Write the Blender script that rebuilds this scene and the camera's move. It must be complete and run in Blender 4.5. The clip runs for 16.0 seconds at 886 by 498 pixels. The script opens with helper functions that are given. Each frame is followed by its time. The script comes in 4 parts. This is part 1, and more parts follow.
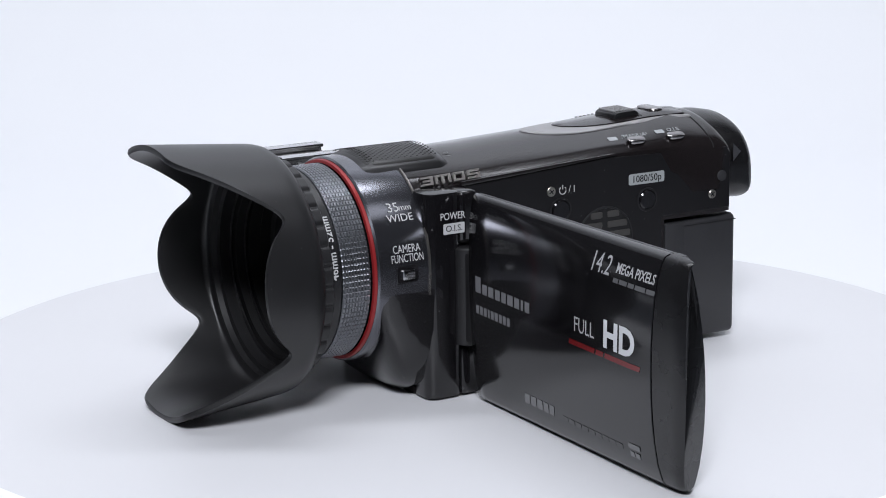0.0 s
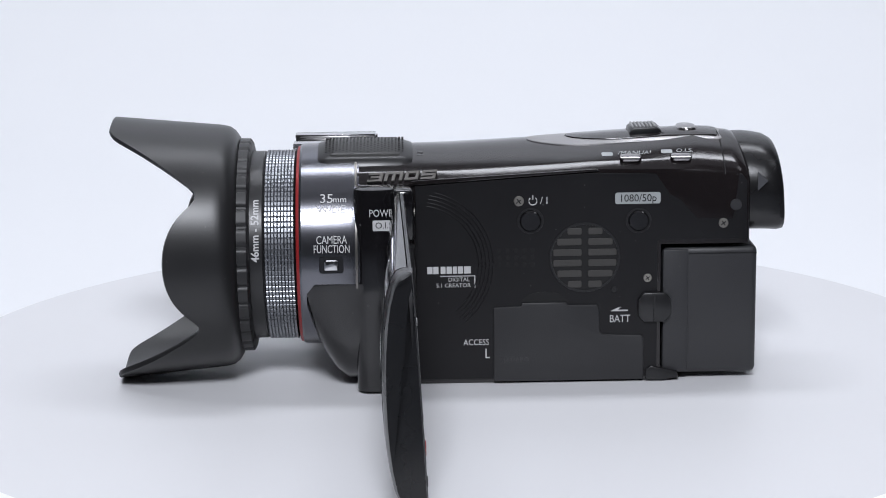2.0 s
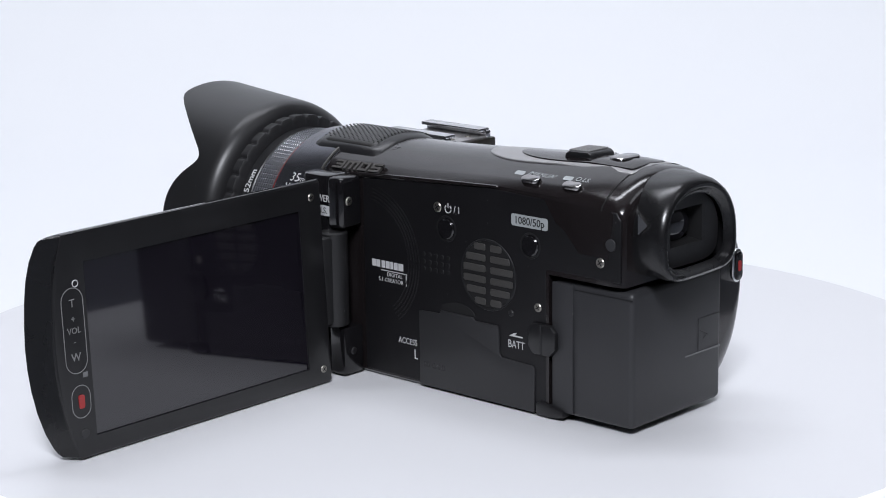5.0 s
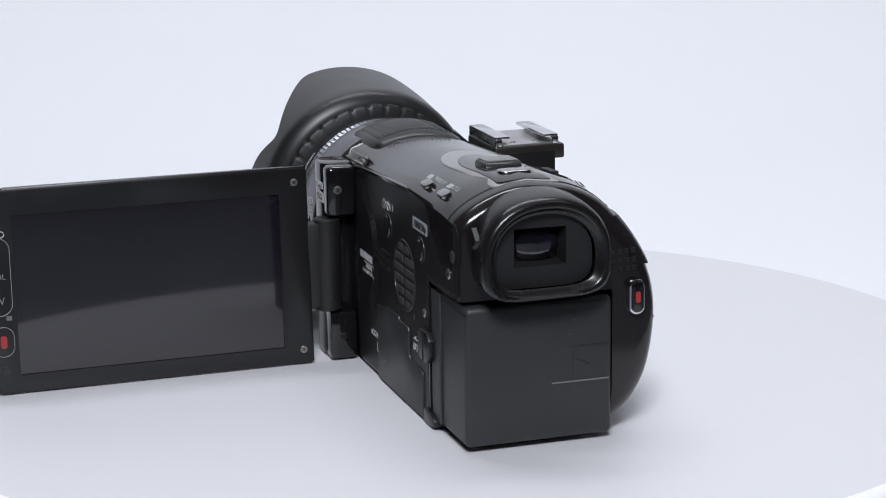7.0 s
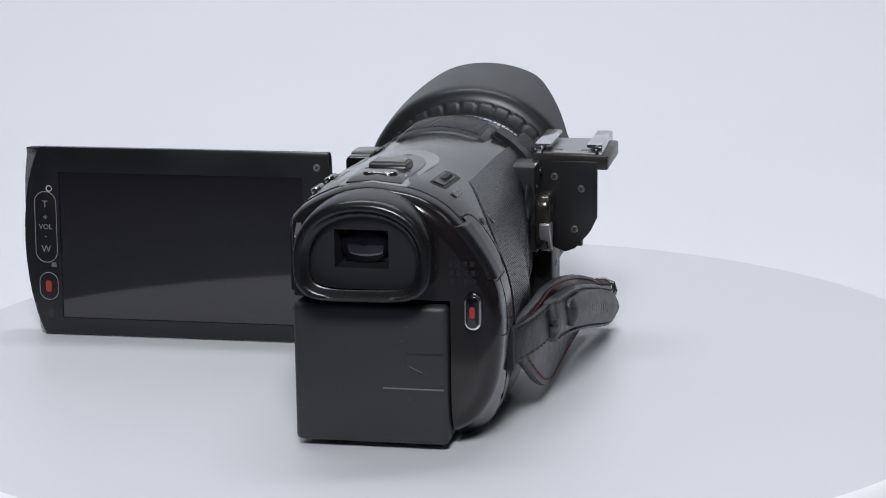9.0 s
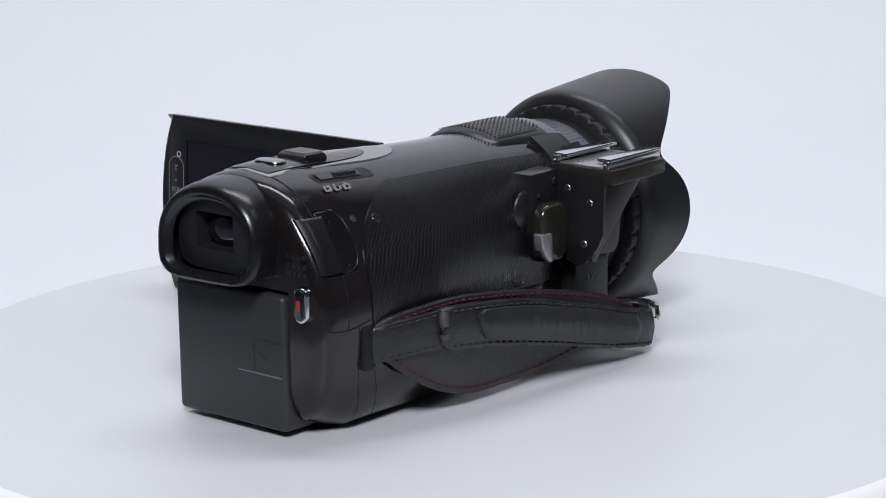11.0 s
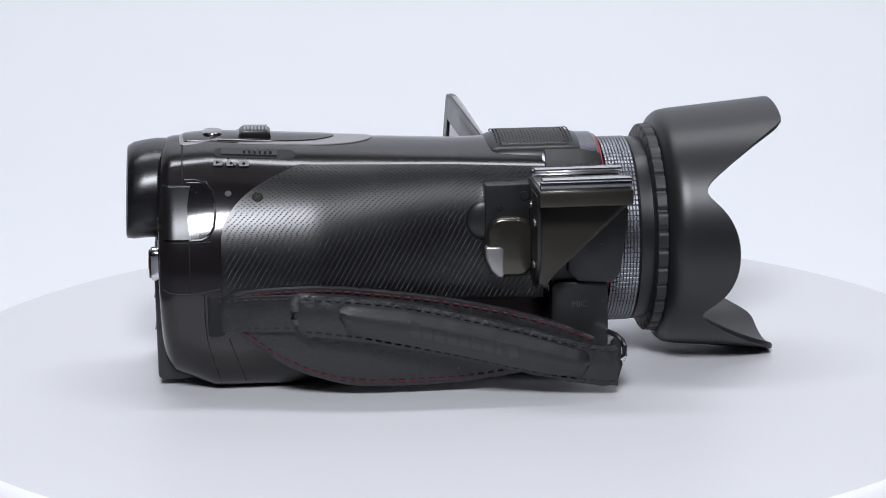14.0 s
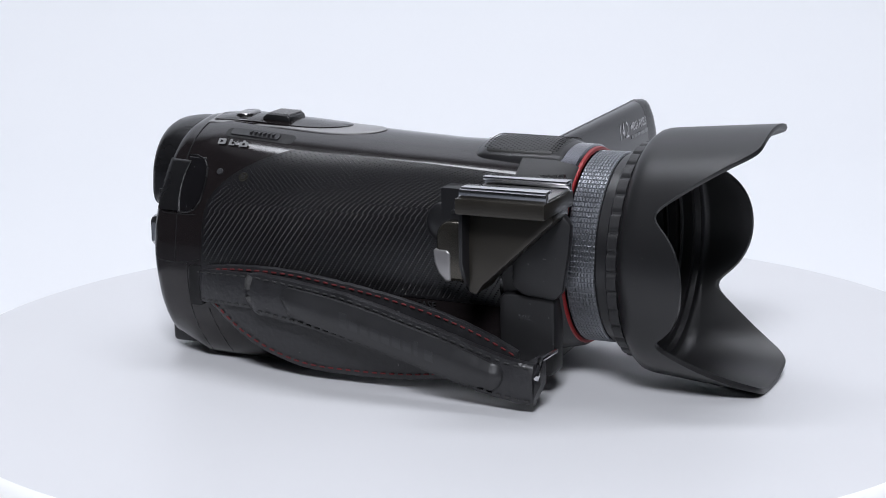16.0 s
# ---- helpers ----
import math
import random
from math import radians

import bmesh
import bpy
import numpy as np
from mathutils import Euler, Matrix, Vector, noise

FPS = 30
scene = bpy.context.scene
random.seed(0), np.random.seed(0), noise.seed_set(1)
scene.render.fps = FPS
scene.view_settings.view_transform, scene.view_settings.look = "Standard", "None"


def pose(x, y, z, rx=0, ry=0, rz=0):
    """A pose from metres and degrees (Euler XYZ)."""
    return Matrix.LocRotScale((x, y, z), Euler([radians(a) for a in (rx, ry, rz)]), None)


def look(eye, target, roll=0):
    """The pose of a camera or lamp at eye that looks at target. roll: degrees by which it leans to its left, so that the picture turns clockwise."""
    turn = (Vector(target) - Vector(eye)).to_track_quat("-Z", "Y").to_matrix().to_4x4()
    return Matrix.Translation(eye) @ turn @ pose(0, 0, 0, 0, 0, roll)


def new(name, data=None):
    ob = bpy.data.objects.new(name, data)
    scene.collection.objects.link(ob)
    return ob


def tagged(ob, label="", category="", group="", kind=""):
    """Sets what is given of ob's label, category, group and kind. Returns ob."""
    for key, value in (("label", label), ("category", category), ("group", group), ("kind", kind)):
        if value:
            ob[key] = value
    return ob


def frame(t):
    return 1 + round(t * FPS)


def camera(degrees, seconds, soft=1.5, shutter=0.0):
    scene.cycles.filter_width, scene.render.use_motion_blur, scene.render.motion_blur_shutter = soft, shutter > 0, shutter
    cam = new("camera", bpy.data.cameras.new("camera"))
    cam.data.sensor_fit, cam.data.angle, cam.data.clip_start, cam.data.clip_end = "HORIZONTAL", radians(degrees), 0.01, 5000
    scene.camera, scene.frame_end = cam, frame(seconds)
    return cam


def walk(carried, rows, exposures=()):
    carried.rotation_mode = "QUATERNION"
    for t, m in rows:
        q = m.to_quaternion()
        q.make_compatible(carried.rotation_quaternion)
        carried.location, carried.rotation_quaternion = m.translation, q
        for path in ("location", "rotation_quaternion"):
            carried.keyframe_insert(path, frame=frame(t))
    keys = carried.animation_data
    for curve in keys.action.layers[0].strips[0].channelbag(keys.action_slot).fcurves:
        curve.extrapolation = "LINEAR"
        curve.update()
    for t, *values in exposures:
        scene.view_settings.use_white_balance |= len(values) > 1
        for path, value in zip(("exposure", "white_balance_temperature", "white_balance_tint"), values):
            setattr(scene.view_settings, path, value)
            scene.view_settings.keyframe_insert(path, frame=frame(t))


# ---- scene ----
cam = camera(23.2, 16.0, soft=1.0)
STAND = pose(0.0, -0.624, 0.17874, 76.961, 0.721, 0.028)
walk(cam, [(0.0, STAND), (16.0, STAND)],
     exposures=[(0.0, 0.09), (2.0, 0.01), (4.0, 0.10), (6.3, 0.04), (7.0, -0.03), (9.0, -0.22), (11.5, -0.08), (14.5, -0.01), (16.0, 0.04)])

# ---- light ----
world = bpy.data.worlds.new("world")
scene.world = world
world.use_nodes = True
world.node_tree.nodes["Background"].inputs[0].default_value = (0.78, 0.86, 1.0, 1)
world.node_tree.nodes["Background"].inputs[1].default_value = 0.05


def softbox(name, eye, target, power, size, size_y, colour=(1, 1, 1)):
    lamp = bpy.data.lights.new(name, "AREA")
    lamp.shape, lamp.size, lamp.size_y = "RECTANGLE", size, size_y
    lamp.energy, lamp.color = power, colour
    ob = new(name, lamp)
    ob.matrix_world = look(eye, target)
    return ob


COOL = (0.887, 0.915, 0.994)
softbox("key_lamp", (-0.03, -1.12, 1.06), (0, 0, 0.03), 21.0, 0.38, 0.32, COOL)
# added fill with no known source: broad, weak light from above
softbox("overhead_fill", (0.0, 0.1, 2.1), (0, 0, 0), 3.6, 2.4, 1.7, COOL)
softbox("side_lamp", (0.8, -0.25, 1.1), (0, 0, 0.03), 0.6, 0.3, 0.3, COOL)
# unseen light added to brighten the backdrop paper
softbox("backdrop_fill", (0.0, 0.4, 1.75), (0, 1.15, 0.3), 18.2, 1.5, 0.3, COOL)

# ---- materials ----


def surface(name, colour, rough=0.5, metal=0.0, grain=1500.0, bump=0.05, vary=0.15, rough_vary=0.12, coat=0.0, stain=60.0, spec=0.5, dust=0.0):
    m = bpy.data.materials.new(name)
    m.use_nodes = True
    nt = m.node_tree
    b = nt.nodes["Principled BSDF"]
    b.inputs["Metallic"].default_value = metal
    b.inputs["Specular IOR Level"].default_value = spec
    b.inputs["Coat Weight"].default_value = coat
    b.inputs["Coat Roughness"].default_value = 0.08
    tc = nt.nodes.new("ShaderNodeTexCoord")

    def tex(scale, detail):
        n = nt.nodes.new("ShaderNodeTexNoise")
        n.inputs["Scale"].default_value = scale
        n.inputs["Detail"].default_value = detail
        nt.links.new(tc.outputs["Object"], n.inputs["Vector"])
        return n
    fine, broad = tex(grain, 3.0), tex(stain, 4.0)
    mix = nt.nodes.new("ShaderNodeMix")
    mix.data_type = "RGBA"
    mix.inputs[6].default_value = (*[c * (1 - vary) for c in colour], 1)
    mix.inputs[7].default_value = (*[min(1, c * (1 + vary)) for c in colour], 1)
    nt.links.new(broad.outputs[0], mix.inputs[0])
    out = mix.outputs[2]
    if dust:
        specks = tex(1100.0, 0.0)
        keep = nt.nodes.new("ShaderNodeMapRange")
        keep.inputs[1].default_value, keep.inputs[2].default_value = 0.82, 0.89
        nt.links.new(specks.outputs[0], keep.inputs[0])
        over = nt.nodes.new("ShaderNodeMix")
        over.data_type = "RGBA"
        over.inputs[7].default_value = (dust, dust, dust, 1)
        nt.links.new(keep.outputs[0], over.inputs[0])
        nt.links.new(out, over.inputs[6])
        out = over.outputs[2]
    nt.links.new(out, b.inputs["Base Color"])
    mr = nt.nodes.new("ShaderNodeMapRange")
    mr.inputs[3].default_value = max(0.02, rough - rough_vary)
    mr.inputs[4].default_value = min(1, rough + rough_vary)
    nt.links.new(broad.outputs[0], mr.inputs[0])
    nt.links.new(mr.outputs[0], b.inputs["Roughness"])
    if bump:
        bp = nt.nodes.new("ShaderNodeBump")
        bp.inputs["Strength"].default_value = bump
        bp.inputs["Distance"].default_value = 0.0004
        nt.links.new(fine.outputs[0], bp.inputs["Height"])
        nt.links.new(bp.outputs[0], b.inputs["Normal"])
    return m


WHITE_TOP = surface("white_laminate", (0.675, 0.675, 0.69), 0.45, grain=900, bump=0.02, vary=0.02, rough_vary=0.06, stain=9)
WHITE_RIM = surface("white_edge_plastic", (0.88, 0.88, 0.87), 0.35, bump=0.02, vary=0.03)
PAPER = surface("white_backdrop_paper", (0.86, 0.87, 0.89), 0.9, grain=300, bump=0.03, vary=0.015, rough_vary=0.03, stain=3, spec=0.2)
TABLE = surface("grey_table", (0.16, 0.17, 0.19), 0.6, grain=300, bump=0.05, vary=0.2, stain=12)
WALL = surface("dim_wall_paint", (0.10, 0.10, 0.105), 0.9, grain=200, bump=0.05, vary=0.1, stain=4)
GLOSS = surface("piano_black_plastic", (0.0062, 0.0058, 0.0067), 0.12, coat=0.3, bump=0.0, vary=0.3, rough_vary=0.04, dust=0.06)
SATIN = surface("satin_black_plastic", (0.011, 0.0108, 0.0118), 0.34, bump=0.03, vary=0.25)
SHELL = surface("charcoal_gloss_shell", (0.0105, 0.0084, 0.0088), 0.14, coat=0.05, bump=0.0, vary=0.25, rough_vary=0.04)
MATTE = surface("matte_black_plastic", (0.012, 0.0118, 0.0128), 0.45, grain=2600, bump=0.12, vary=0.25, dust=0.08)
HOODM = surface("hood_matte_plastic", (0.013, 0.0128, 0.0136), 0.37, grain=2200, bump=0.05, vary=0.25, rough_vary=0.05, dust=0.035)
INNER = surface("flocked_black", (0.0085, 0.0083, 0.0088), 0.55, bump=0.1, vary=0.2, spec=0.35)
RUBBER = surface("black_rubber", (0.01, 0.0098, 0.0106), 0.45, grain=1800, bump=0.08, vary=0.3, dust=0.08)
BATTM = surface("dark_grey_textured_plastic", (0.025, 0.025, 0.0275), 0.45, grain=3500, bump=0.2, vary=0.12, rough_vary=0.06, dust=0.06)
GREYP = surface("grey_matte_plastic", (0.021, 0.0208, 0.0225), 0.45, grain=3000, bump=0.1, vary=0.1)
GUN = surface("gunmetal_barrel", (0.15, 0.152, 0.17), 0.2, metal=0.9, bump=0.0, vary=0.04, rough_vary=0.01)
RINGM = surface("knurled_aluminium", (0.25, 0.258, 0.278), 0.38, metal=1.0, bump=0.02, vary=0.1, rough_vary=0.04)
CHROME = surface("chrome", (0.62, 0.62, 0.63), 0.14, metal=1.0, bump=0.0, vary=0.06, rough_vary=0.05)
SILVER = surface("silver_satin_plate", (0.36, 0.35, 0.35), 0.34, metal=0.7, bump=0.02, vary=0.08)
BRASSY = surface("dark_bronze_metal", (0.085, 0.078, 0.066), 0.2, metal=0.8, bump=0.03, vary=0.2)
SCREWM = surface("screw_steel", (0.42, 0.40, 0.36), 0.35, metal=1.0, bump=0.03, vary=0.2)
RED = surface("red_anodised_ring", (0.27, 0.014, 0.016), 0.38, metal=0.2, bump=0.0, vary=0.1)
REDP = surface("red_paint", (0.35, 0.03, 0.03), 0.4, bump=0.0, vary=0.1)
THREAD = surface("dark_red_thread", (0.11, 0.012, 0.014), 0.8, bump=0.2, vary=0.3)
BTHREAD = surface("black_thread", (0.03, 0.03, 0.03), 0.8, bump=0.2, vary=0.3)
LEATHER = surface("worn_black_leather", (0.019, 0.0187, 0.0205), 0.38, grain=700, bump=0.5, vary=0.4, rough_vary=0.16, stain=260, dust=0.1)
PADM = surface("smooth_leather_pad", (0.018, 0.0178, 0.019), 0.44, grain=1100, bump=0.12, vary=0.3, rough_vary=0.1, stain=200)
INK = surface("pale_grey_print", (0.52, 0.52, 0.525), 0.5, bump=0.0, vary=0.04)
LABEL = surface("grey_label", (0.34, 0.36, 0.365), 0.4, bump=0.0, vary=0.06)
MARKMETAL = surface("dim_raised_metal", (0.2, 0.19, 0.18), 0.3, metal=0.8, bump=0.0, vary=0.1)
DIMINK = surface("dim_grey_print", (0.13, 0.13, 0.135), 0.13, coat=0.3, rough_vary=0.04, bump=0.0, vary=0.1)
FAINT = surface("faint_embossed_print", (0.026, 0.026, 0.0275), 0.13, coat=0.3, rough_vary=0.04, bump=0.0, vary=0.1)
SILVERINK = surface("silver_print", (0.45, 0.45, 0.46), 0.13, coat=0.3, rough_vary=0.04, bump=0.0, vary=0.06)
SCREEN = surface("lcd_glass", (0.0066, 0.0054, 0.0088), 0.05, bump=0.0, vary=0.2, rough_vary=0.02, spec=1.0)
LENSG = surface("coated_lens_glass", (0.006, 0.005, 0.009), 0.05, bump=0.0, vary=0.2, rough_vary=0.02, coat=1.0)
SATINSIDE = surface("satin_side_plastic", (0.0066, 0.0062, 0.0072), 0.4, grain=2500, bump=0.05, vary=0.25, rough_vary=0.07, spec=0.32, dust=0.05)
GRILLE = surface("grey_grille_slats", (0.04, 0.038, 0.036), 0.55, bump=0.1, vary=0.2)
BRASSY2 = surface("black_bronze_metal", (0.040, 0.036, 0.030), 0.34, metal=0.5, grain=1500, bump=0.04, vary=0.2)
WHITEINK = surface("white_silver_print", (0.75, 0.76, 0.78), 0.13, coat=0.3, rough_vary=0.04, bump=0.0, vary=0.05)
MARKINK = surface("soft_silver_print", (0.19, 0.19, 0.2), 0.13, coat=0.3, rough_vary=0.04, bump=0.0, vary=0.15)
KEYINK = surface("grey_key_print", (0.21, 0.21, 0.21), 0.5, bump=0.0, vary=0.05)
EYECUP = surface("glossy_black_rubber", (0.008, 0.0078, 0.0085), 0.27, grain=1500, bump=0.03, vary=0.2, rough_vary=0.06)
DARKRED = surface("dark_red_print", (0.16, 0.012, 0.014), 0.13, coat=0.3, rough_vary=0.04, bump=0.0, vary=0.15)
DARKCHROME = surface("smoked_chrome", (0.32, 0.31, 0.31), 0.16, metal=1.0, bump=0.0, vary=0.06, rough_vary=0.05)
EMBOSS = surface("pressed_leather_mark", (0.025, 0.025, 0.0268), 0.4, bump=0.1, vary=0.15)
EDGEM = surface("scuffed_leather_edge", (0.045, 0.044, 0.043), 0.5, grain=900, bump=0.6, vary=0.5, stain=300)
GREYLINE = surface("scribed_line_grey", (0.16, 0.16, 0.165), 0.5, bump=0.0, vary=0.1)
PANEL = surface("dotted_grip_skin", (0.0055, 0.0051, 0.0059), 0.3, grain=2200, bump=0.04, vary=0.2, rough_vary=0.03, spec=0.7)
DOTM = surface("glossy_grip_dots", (0.011, 0.0108, 0.0118), 0.24, bump=0.0, vary=0.2, spec=0.6)
MESHM = surface("mic_mesh", (0.012, 0.0115, 0.011), 0.4, grain=2500, bump=0.1, vary=0.2)

# ---- building helpers (millimetres in, metres out) ----


def part(name, bm, material, parent, label="", angle=32):
    me = bpy.data.meshes.new(name)
    bmesh.ops.recalc_face_normals(bm, faces=bm.faces[:])
    bmesh.ops.scale(bm, vec=(0.001, 0.001, 0.001), verts=bm.verts[:])
    bm.to_mesh(me)
    bm.free()
    me.materials.append(material)
    for p in me.polygons:
        p.use_smooth = True
    me.set_sharp_from_angle(angle=radians(angle))
    ob = new(name, me)
    ob.parent = parent
    if label:
        tagged(ob, label)
    return ob


def ring_bridge(bm, rings, closed=True, caps=True):
    """Joins rings of equally many points."""
    vs = [[bm.verts.new(p) for p in r] for r in rings]
    n = len(vs[0])
    for a, b in zip(vs, vs[1:]):
        for i in range(n if closed else n - 1):
            j = (i + 1) % n
            bm.faces.new((a[i], a[j], b[j], b[i]))
    if caps and closed:
        bm.faces.new(vs[0][::-1])
        bm.faces.new(vs[-1])
    return vs


def box(x0, x1, y0, y1, z0, z1, r=0.6, seg=2, bm=None):
    bm2 = bmesh.new()
    bmesh.ops.create_cube(bm2, size=1)
    for v in bm2.verts:
        v.co = Vector((x0 if v.co.x < 0 else x1, y0 if v.co.y < 0 else y1, z0 if v.co.z < 0 else z1))
    if r:
        bmesh.ops.bevel(bm2, geom=bm2.edges[:], offset=r, segments=seg, affect="EDGES", profile=0.5)
    return merge(bm, bm2)


def merge(bm, bm2):
    if bm is None:
        return bm2
    me = bpy.data.meshes.new("joined")
    bm2.to_mesh(me)
    bm2.free()
    bm.from_mesh(me)
    bpy.data.meshes.remove(me)
    return bm


def prism(points, axis, a, b, r=0.5, seg=2, bm=None):
    """A polygon in the plane across an axis, drawn out from a to b, with rounded edges."""
    bm2 = bmesh.new()

    def put(p, v):
        return {"x": (v, p[0], p[1]), "y": (p[0], v, p[1]), "z": (p[0], p[1], v)}[axis]
    ring_bridge(bm2, [[put(p, a) for p in points], [put(p, b) for p in points]])
    bmesh.ops.recalc_face_normals(bm2, faces=bm2.faces[:])
    if r:
        sharp = [e for e in bm2.edges if e.calc_face_angle(0) > 0.5]
        bmesh.ops.bevel(bm2, geom=sharp, offset=r, segments=seg, affect="EDGES", profile=0.5)
    return merge(bm, bm2)


def rounded(x0, x1, y0, y1, r, n=5):
    """A rectangle outline with round corners."""
    out = []
    for cx, cy, a in ((x1 - r, y1 - r, 0), (x0 + r, y1 - r, 90), (x0 + r, y0 + r, 180), (x1 - r, y0 + r, 270)):
        for k in range(n + 1):
            t = radians(a + 90 * k / n)
            out.append((cx + r * math.cos(t), cy + r * math.sin(t)))
    return out


AXIS_Y, AXIS_Z = 5.3, 39.4


def around(x, r, a, cy=AXIS_Y, cz=AXIS_Z):
    """A point of the lens: a degrees up from the screen side."""
    return (x, cy + r * math.cos(radians(a)), cz + r * math.sin(radians(a)))


def revolve(profile, n=128, bm=None, cy=AXIS_Y, cz=AXIS_Z, a0=0, a1=360):
    bm2 = bmesh.new()
    full = a1 - a0 >= 360
    m = n if full else n + 1
    rings = [[around(x, r, a0 + (a1 - a0) * i / n, cy, cz) for i in range(m)] for x, r in profile]
    ring_bridge(bm2, rings, closed=full, caps=False)
    return merge(bm, bm2)


def disc(centre, normal, r, h, n=20, bevel=0.15, bm=None):
    bm2 = bmesh.new()
    q = Vector(normal).to_track_quat("Z", "Y").to_matrix()
    rows = [(0, r), (h - bevel, r), (h, r - bevel)]
    rings = [[Vector(centre) + q @ Vector((rr * math.cos(2 * math.pi * i / n), rr * math.sin(2 * math.pi * i / n), hh)) for i in range(n)] for hh, rr in rows]
    ring_bridge(bm2, rings)
    return merge(bm, bm2)


def cut(ob, cutter_bm):
    """Takes the cutter's shape out of a mesh for good."""
    me = bpy.data.meshes.new("cutter")
    bmesh.ops.recalc_face_normals(cutter_bm, faces=cutter_bm.faces[:])
    bmesh.ops.scale(cutter_bm, vec=(0.001, 0.001, 0.001), verts=cutter_bm.verts[:])
    cutter_bm.to_mesh(me)
    cutter_bm.free()
    tool = new("cutter", me)
    mod = ob.modifiers.new("cut", "BOOLEAN")
    mod.object, mod.operation, mod.solver = tool, "DIFFERENCE", "EXACT"
    bpy.context.view_layer.update()
    done = bpy.data.meshes.new_from_object(ob.evaluated_get(bpy.context.evaluated_depsgraph_get()))
    ob.modifiers.clear()
    old = ob.data
    ob.data = done
    bpy.data.meshes.remove(old)
    bpy.data.objects.remove(tool)
    bpy.data.meshes.remove(me)
    for p in ob.data.polygons:
        p.use_smooth = True
    ob.data.set_sharp_from_angle(angle=radians(32))


def lettering(words, size, place, material, parent, name="lettering", wrap=None, squeeze=1.0, depth=0.05, slant=0.0, bold=0.0):
    """Printed words, centred: laid out in the plane of place (mm), or wrapped round the lens at radius wrap."""
    cu = bpy.data.curves.new(name, "FONT")
    cu.body, cu.size, cu.align_x, cu.align_y = words, size, "CENTER", "CENTER"
    cu.extrude, cu.shear, cu.offset = depth, slant, bold
    cu.resolution_u = 3
    ob = new(name, cu)
    bpy.context.view_layer.update()
    me = bpy.data.meshes.new_from_object(ob.evaluated_get(bpy.context.evaluated_depsgraph_get()))
    bpy.data.objects.remove(ob)
    for v in me.vertices:
        x, y, z = v.co.x * squeeze, v.co.y, v.co.z
        if wrap:
            p = Vector(wrap(x, y, z))
        else:
            p = place @ Vector((x, y, z))
        v.co = p * 0.001
    me.materials.clear()
    me.materials.append(material)
    ob = new(name, me)
    ob.parent = parent
    return ob


def facing(origin, right, up):
    """A plane for print: its origin and its right and up ways."""
    r, u = Vector(right).normalized(), Vector(up).normalized()
    n = r.cross(u)
    return Matrix(((r.x, u.x, n.x, origin[0]), (r.y, u.y, n.y, origin[1]), (r.z, u.z, n.z, origin[2]), (0, 0, 0, 1)))


# ---- the setting ----
def sheet(name, rings, material, label):
    bm = bmesh.new()
    ring_bridge(bm, rings, closed=False)
    ob = part(name, bm, material, None)
    return tagged(ob, label, name.split("_")[0], kind="structure")


def build_setting():
    # seamless white paper: a sweep that runs down behind the turntable
    prof = [(1150, 2300), (1150, 300)] + [(850 + 300 * math.cos(radians(10 * k)), 300 - 390 * math.sin(radians(10 * k))) for k in range(1, 10)] + [(330, -90)]
    bm = bmesh.new()
    ring_bridge(bm, [[(x, y, z) for y, z in prof] for x in (-1800, -900, 0, 900, 1800)], closed=False)
    tagged(part("backdrop", bm, PAPER, None), "plain white seamless paper backdrop behind the turntable", "backdrop", kind="structure")
    bm = box(-1800, 1800, -2200, 1400, -122, -92, 2)
    tagged(part("table", bm, TABLE, None), "grey table surface under the turntable", "table", kind="structure")
    for nm, b in (("wall_back", (-2000, 2000, 1400, 1460, -900, 2400)), ("wall_front", (-2000, 2000, -2460, -2400, -900, 2400)),
                  ("wall_left", (-2060, -2000, -2460, 1460, -900, 2400)), ("wall_right", (2000, 2060, -2460, 1460, -900, 2400)),
                  ("ceiling", (-2060, 2060, -2460, 1460, 2400, 2460)), ("floor", (-2060, 2060, -2460, 1460, -960, -900))):
        tagged(part(nm, box(*b, r=0), WALL, None), "dim plain painted room surface out of the light", "wall", kind="structure")


def build_turntable():
    top = new("turntable")
    tagged(top, "round white rotating display turntable with a rounded rim", "turntable")
    rr, ex, ey = 164.3, -0.2, 4.0
    prof = [(0, 0.01), (0, rr - 4.5), (-0.4, rr - 3.2), (-1.4, rr - 1.6), (-3.4, rr), (-7.5, rr), (-9, rr - 1.5), (-9, 0.01)]
    bm = bmesh.new()
    n = 160
    top_prof, rim_prof = prof[:2], prof[1:]
    ring_bridge(bm, [[(ex + r * math.cos(2 * math.pi * i / n), ey + r * math.sin(2 * math.pi * i / n), h) for i in range(n)] for h, r in top_prof], caps=False)
    part("disc_top", bm, WHITE_TOP, top)
    bm = bmesh.new()
    ring_bridge(bm, [[(ex + r * math.cos(2 * math.pi * i / n), ey + r * math.sin(2 * math.pi * i / n), h) for i in range(n)] for h, r in rim_prof], caps=False)
    part("rim", bm, WHITE_RIM, top, "bright white rounded rim")
    bm = bmesh.new()
    ring_bridge(bm, [[(r * math.cos(2 * math.pi * i / 64), r * math.sin(2 * math.pi * i / 64), h) for i in range(64)] for h, r in ((-9.5, 60), (-11, 95), (-86, 100), (-92, 98))])
    part("base", bm, WHITE_RIM, top)
    return top


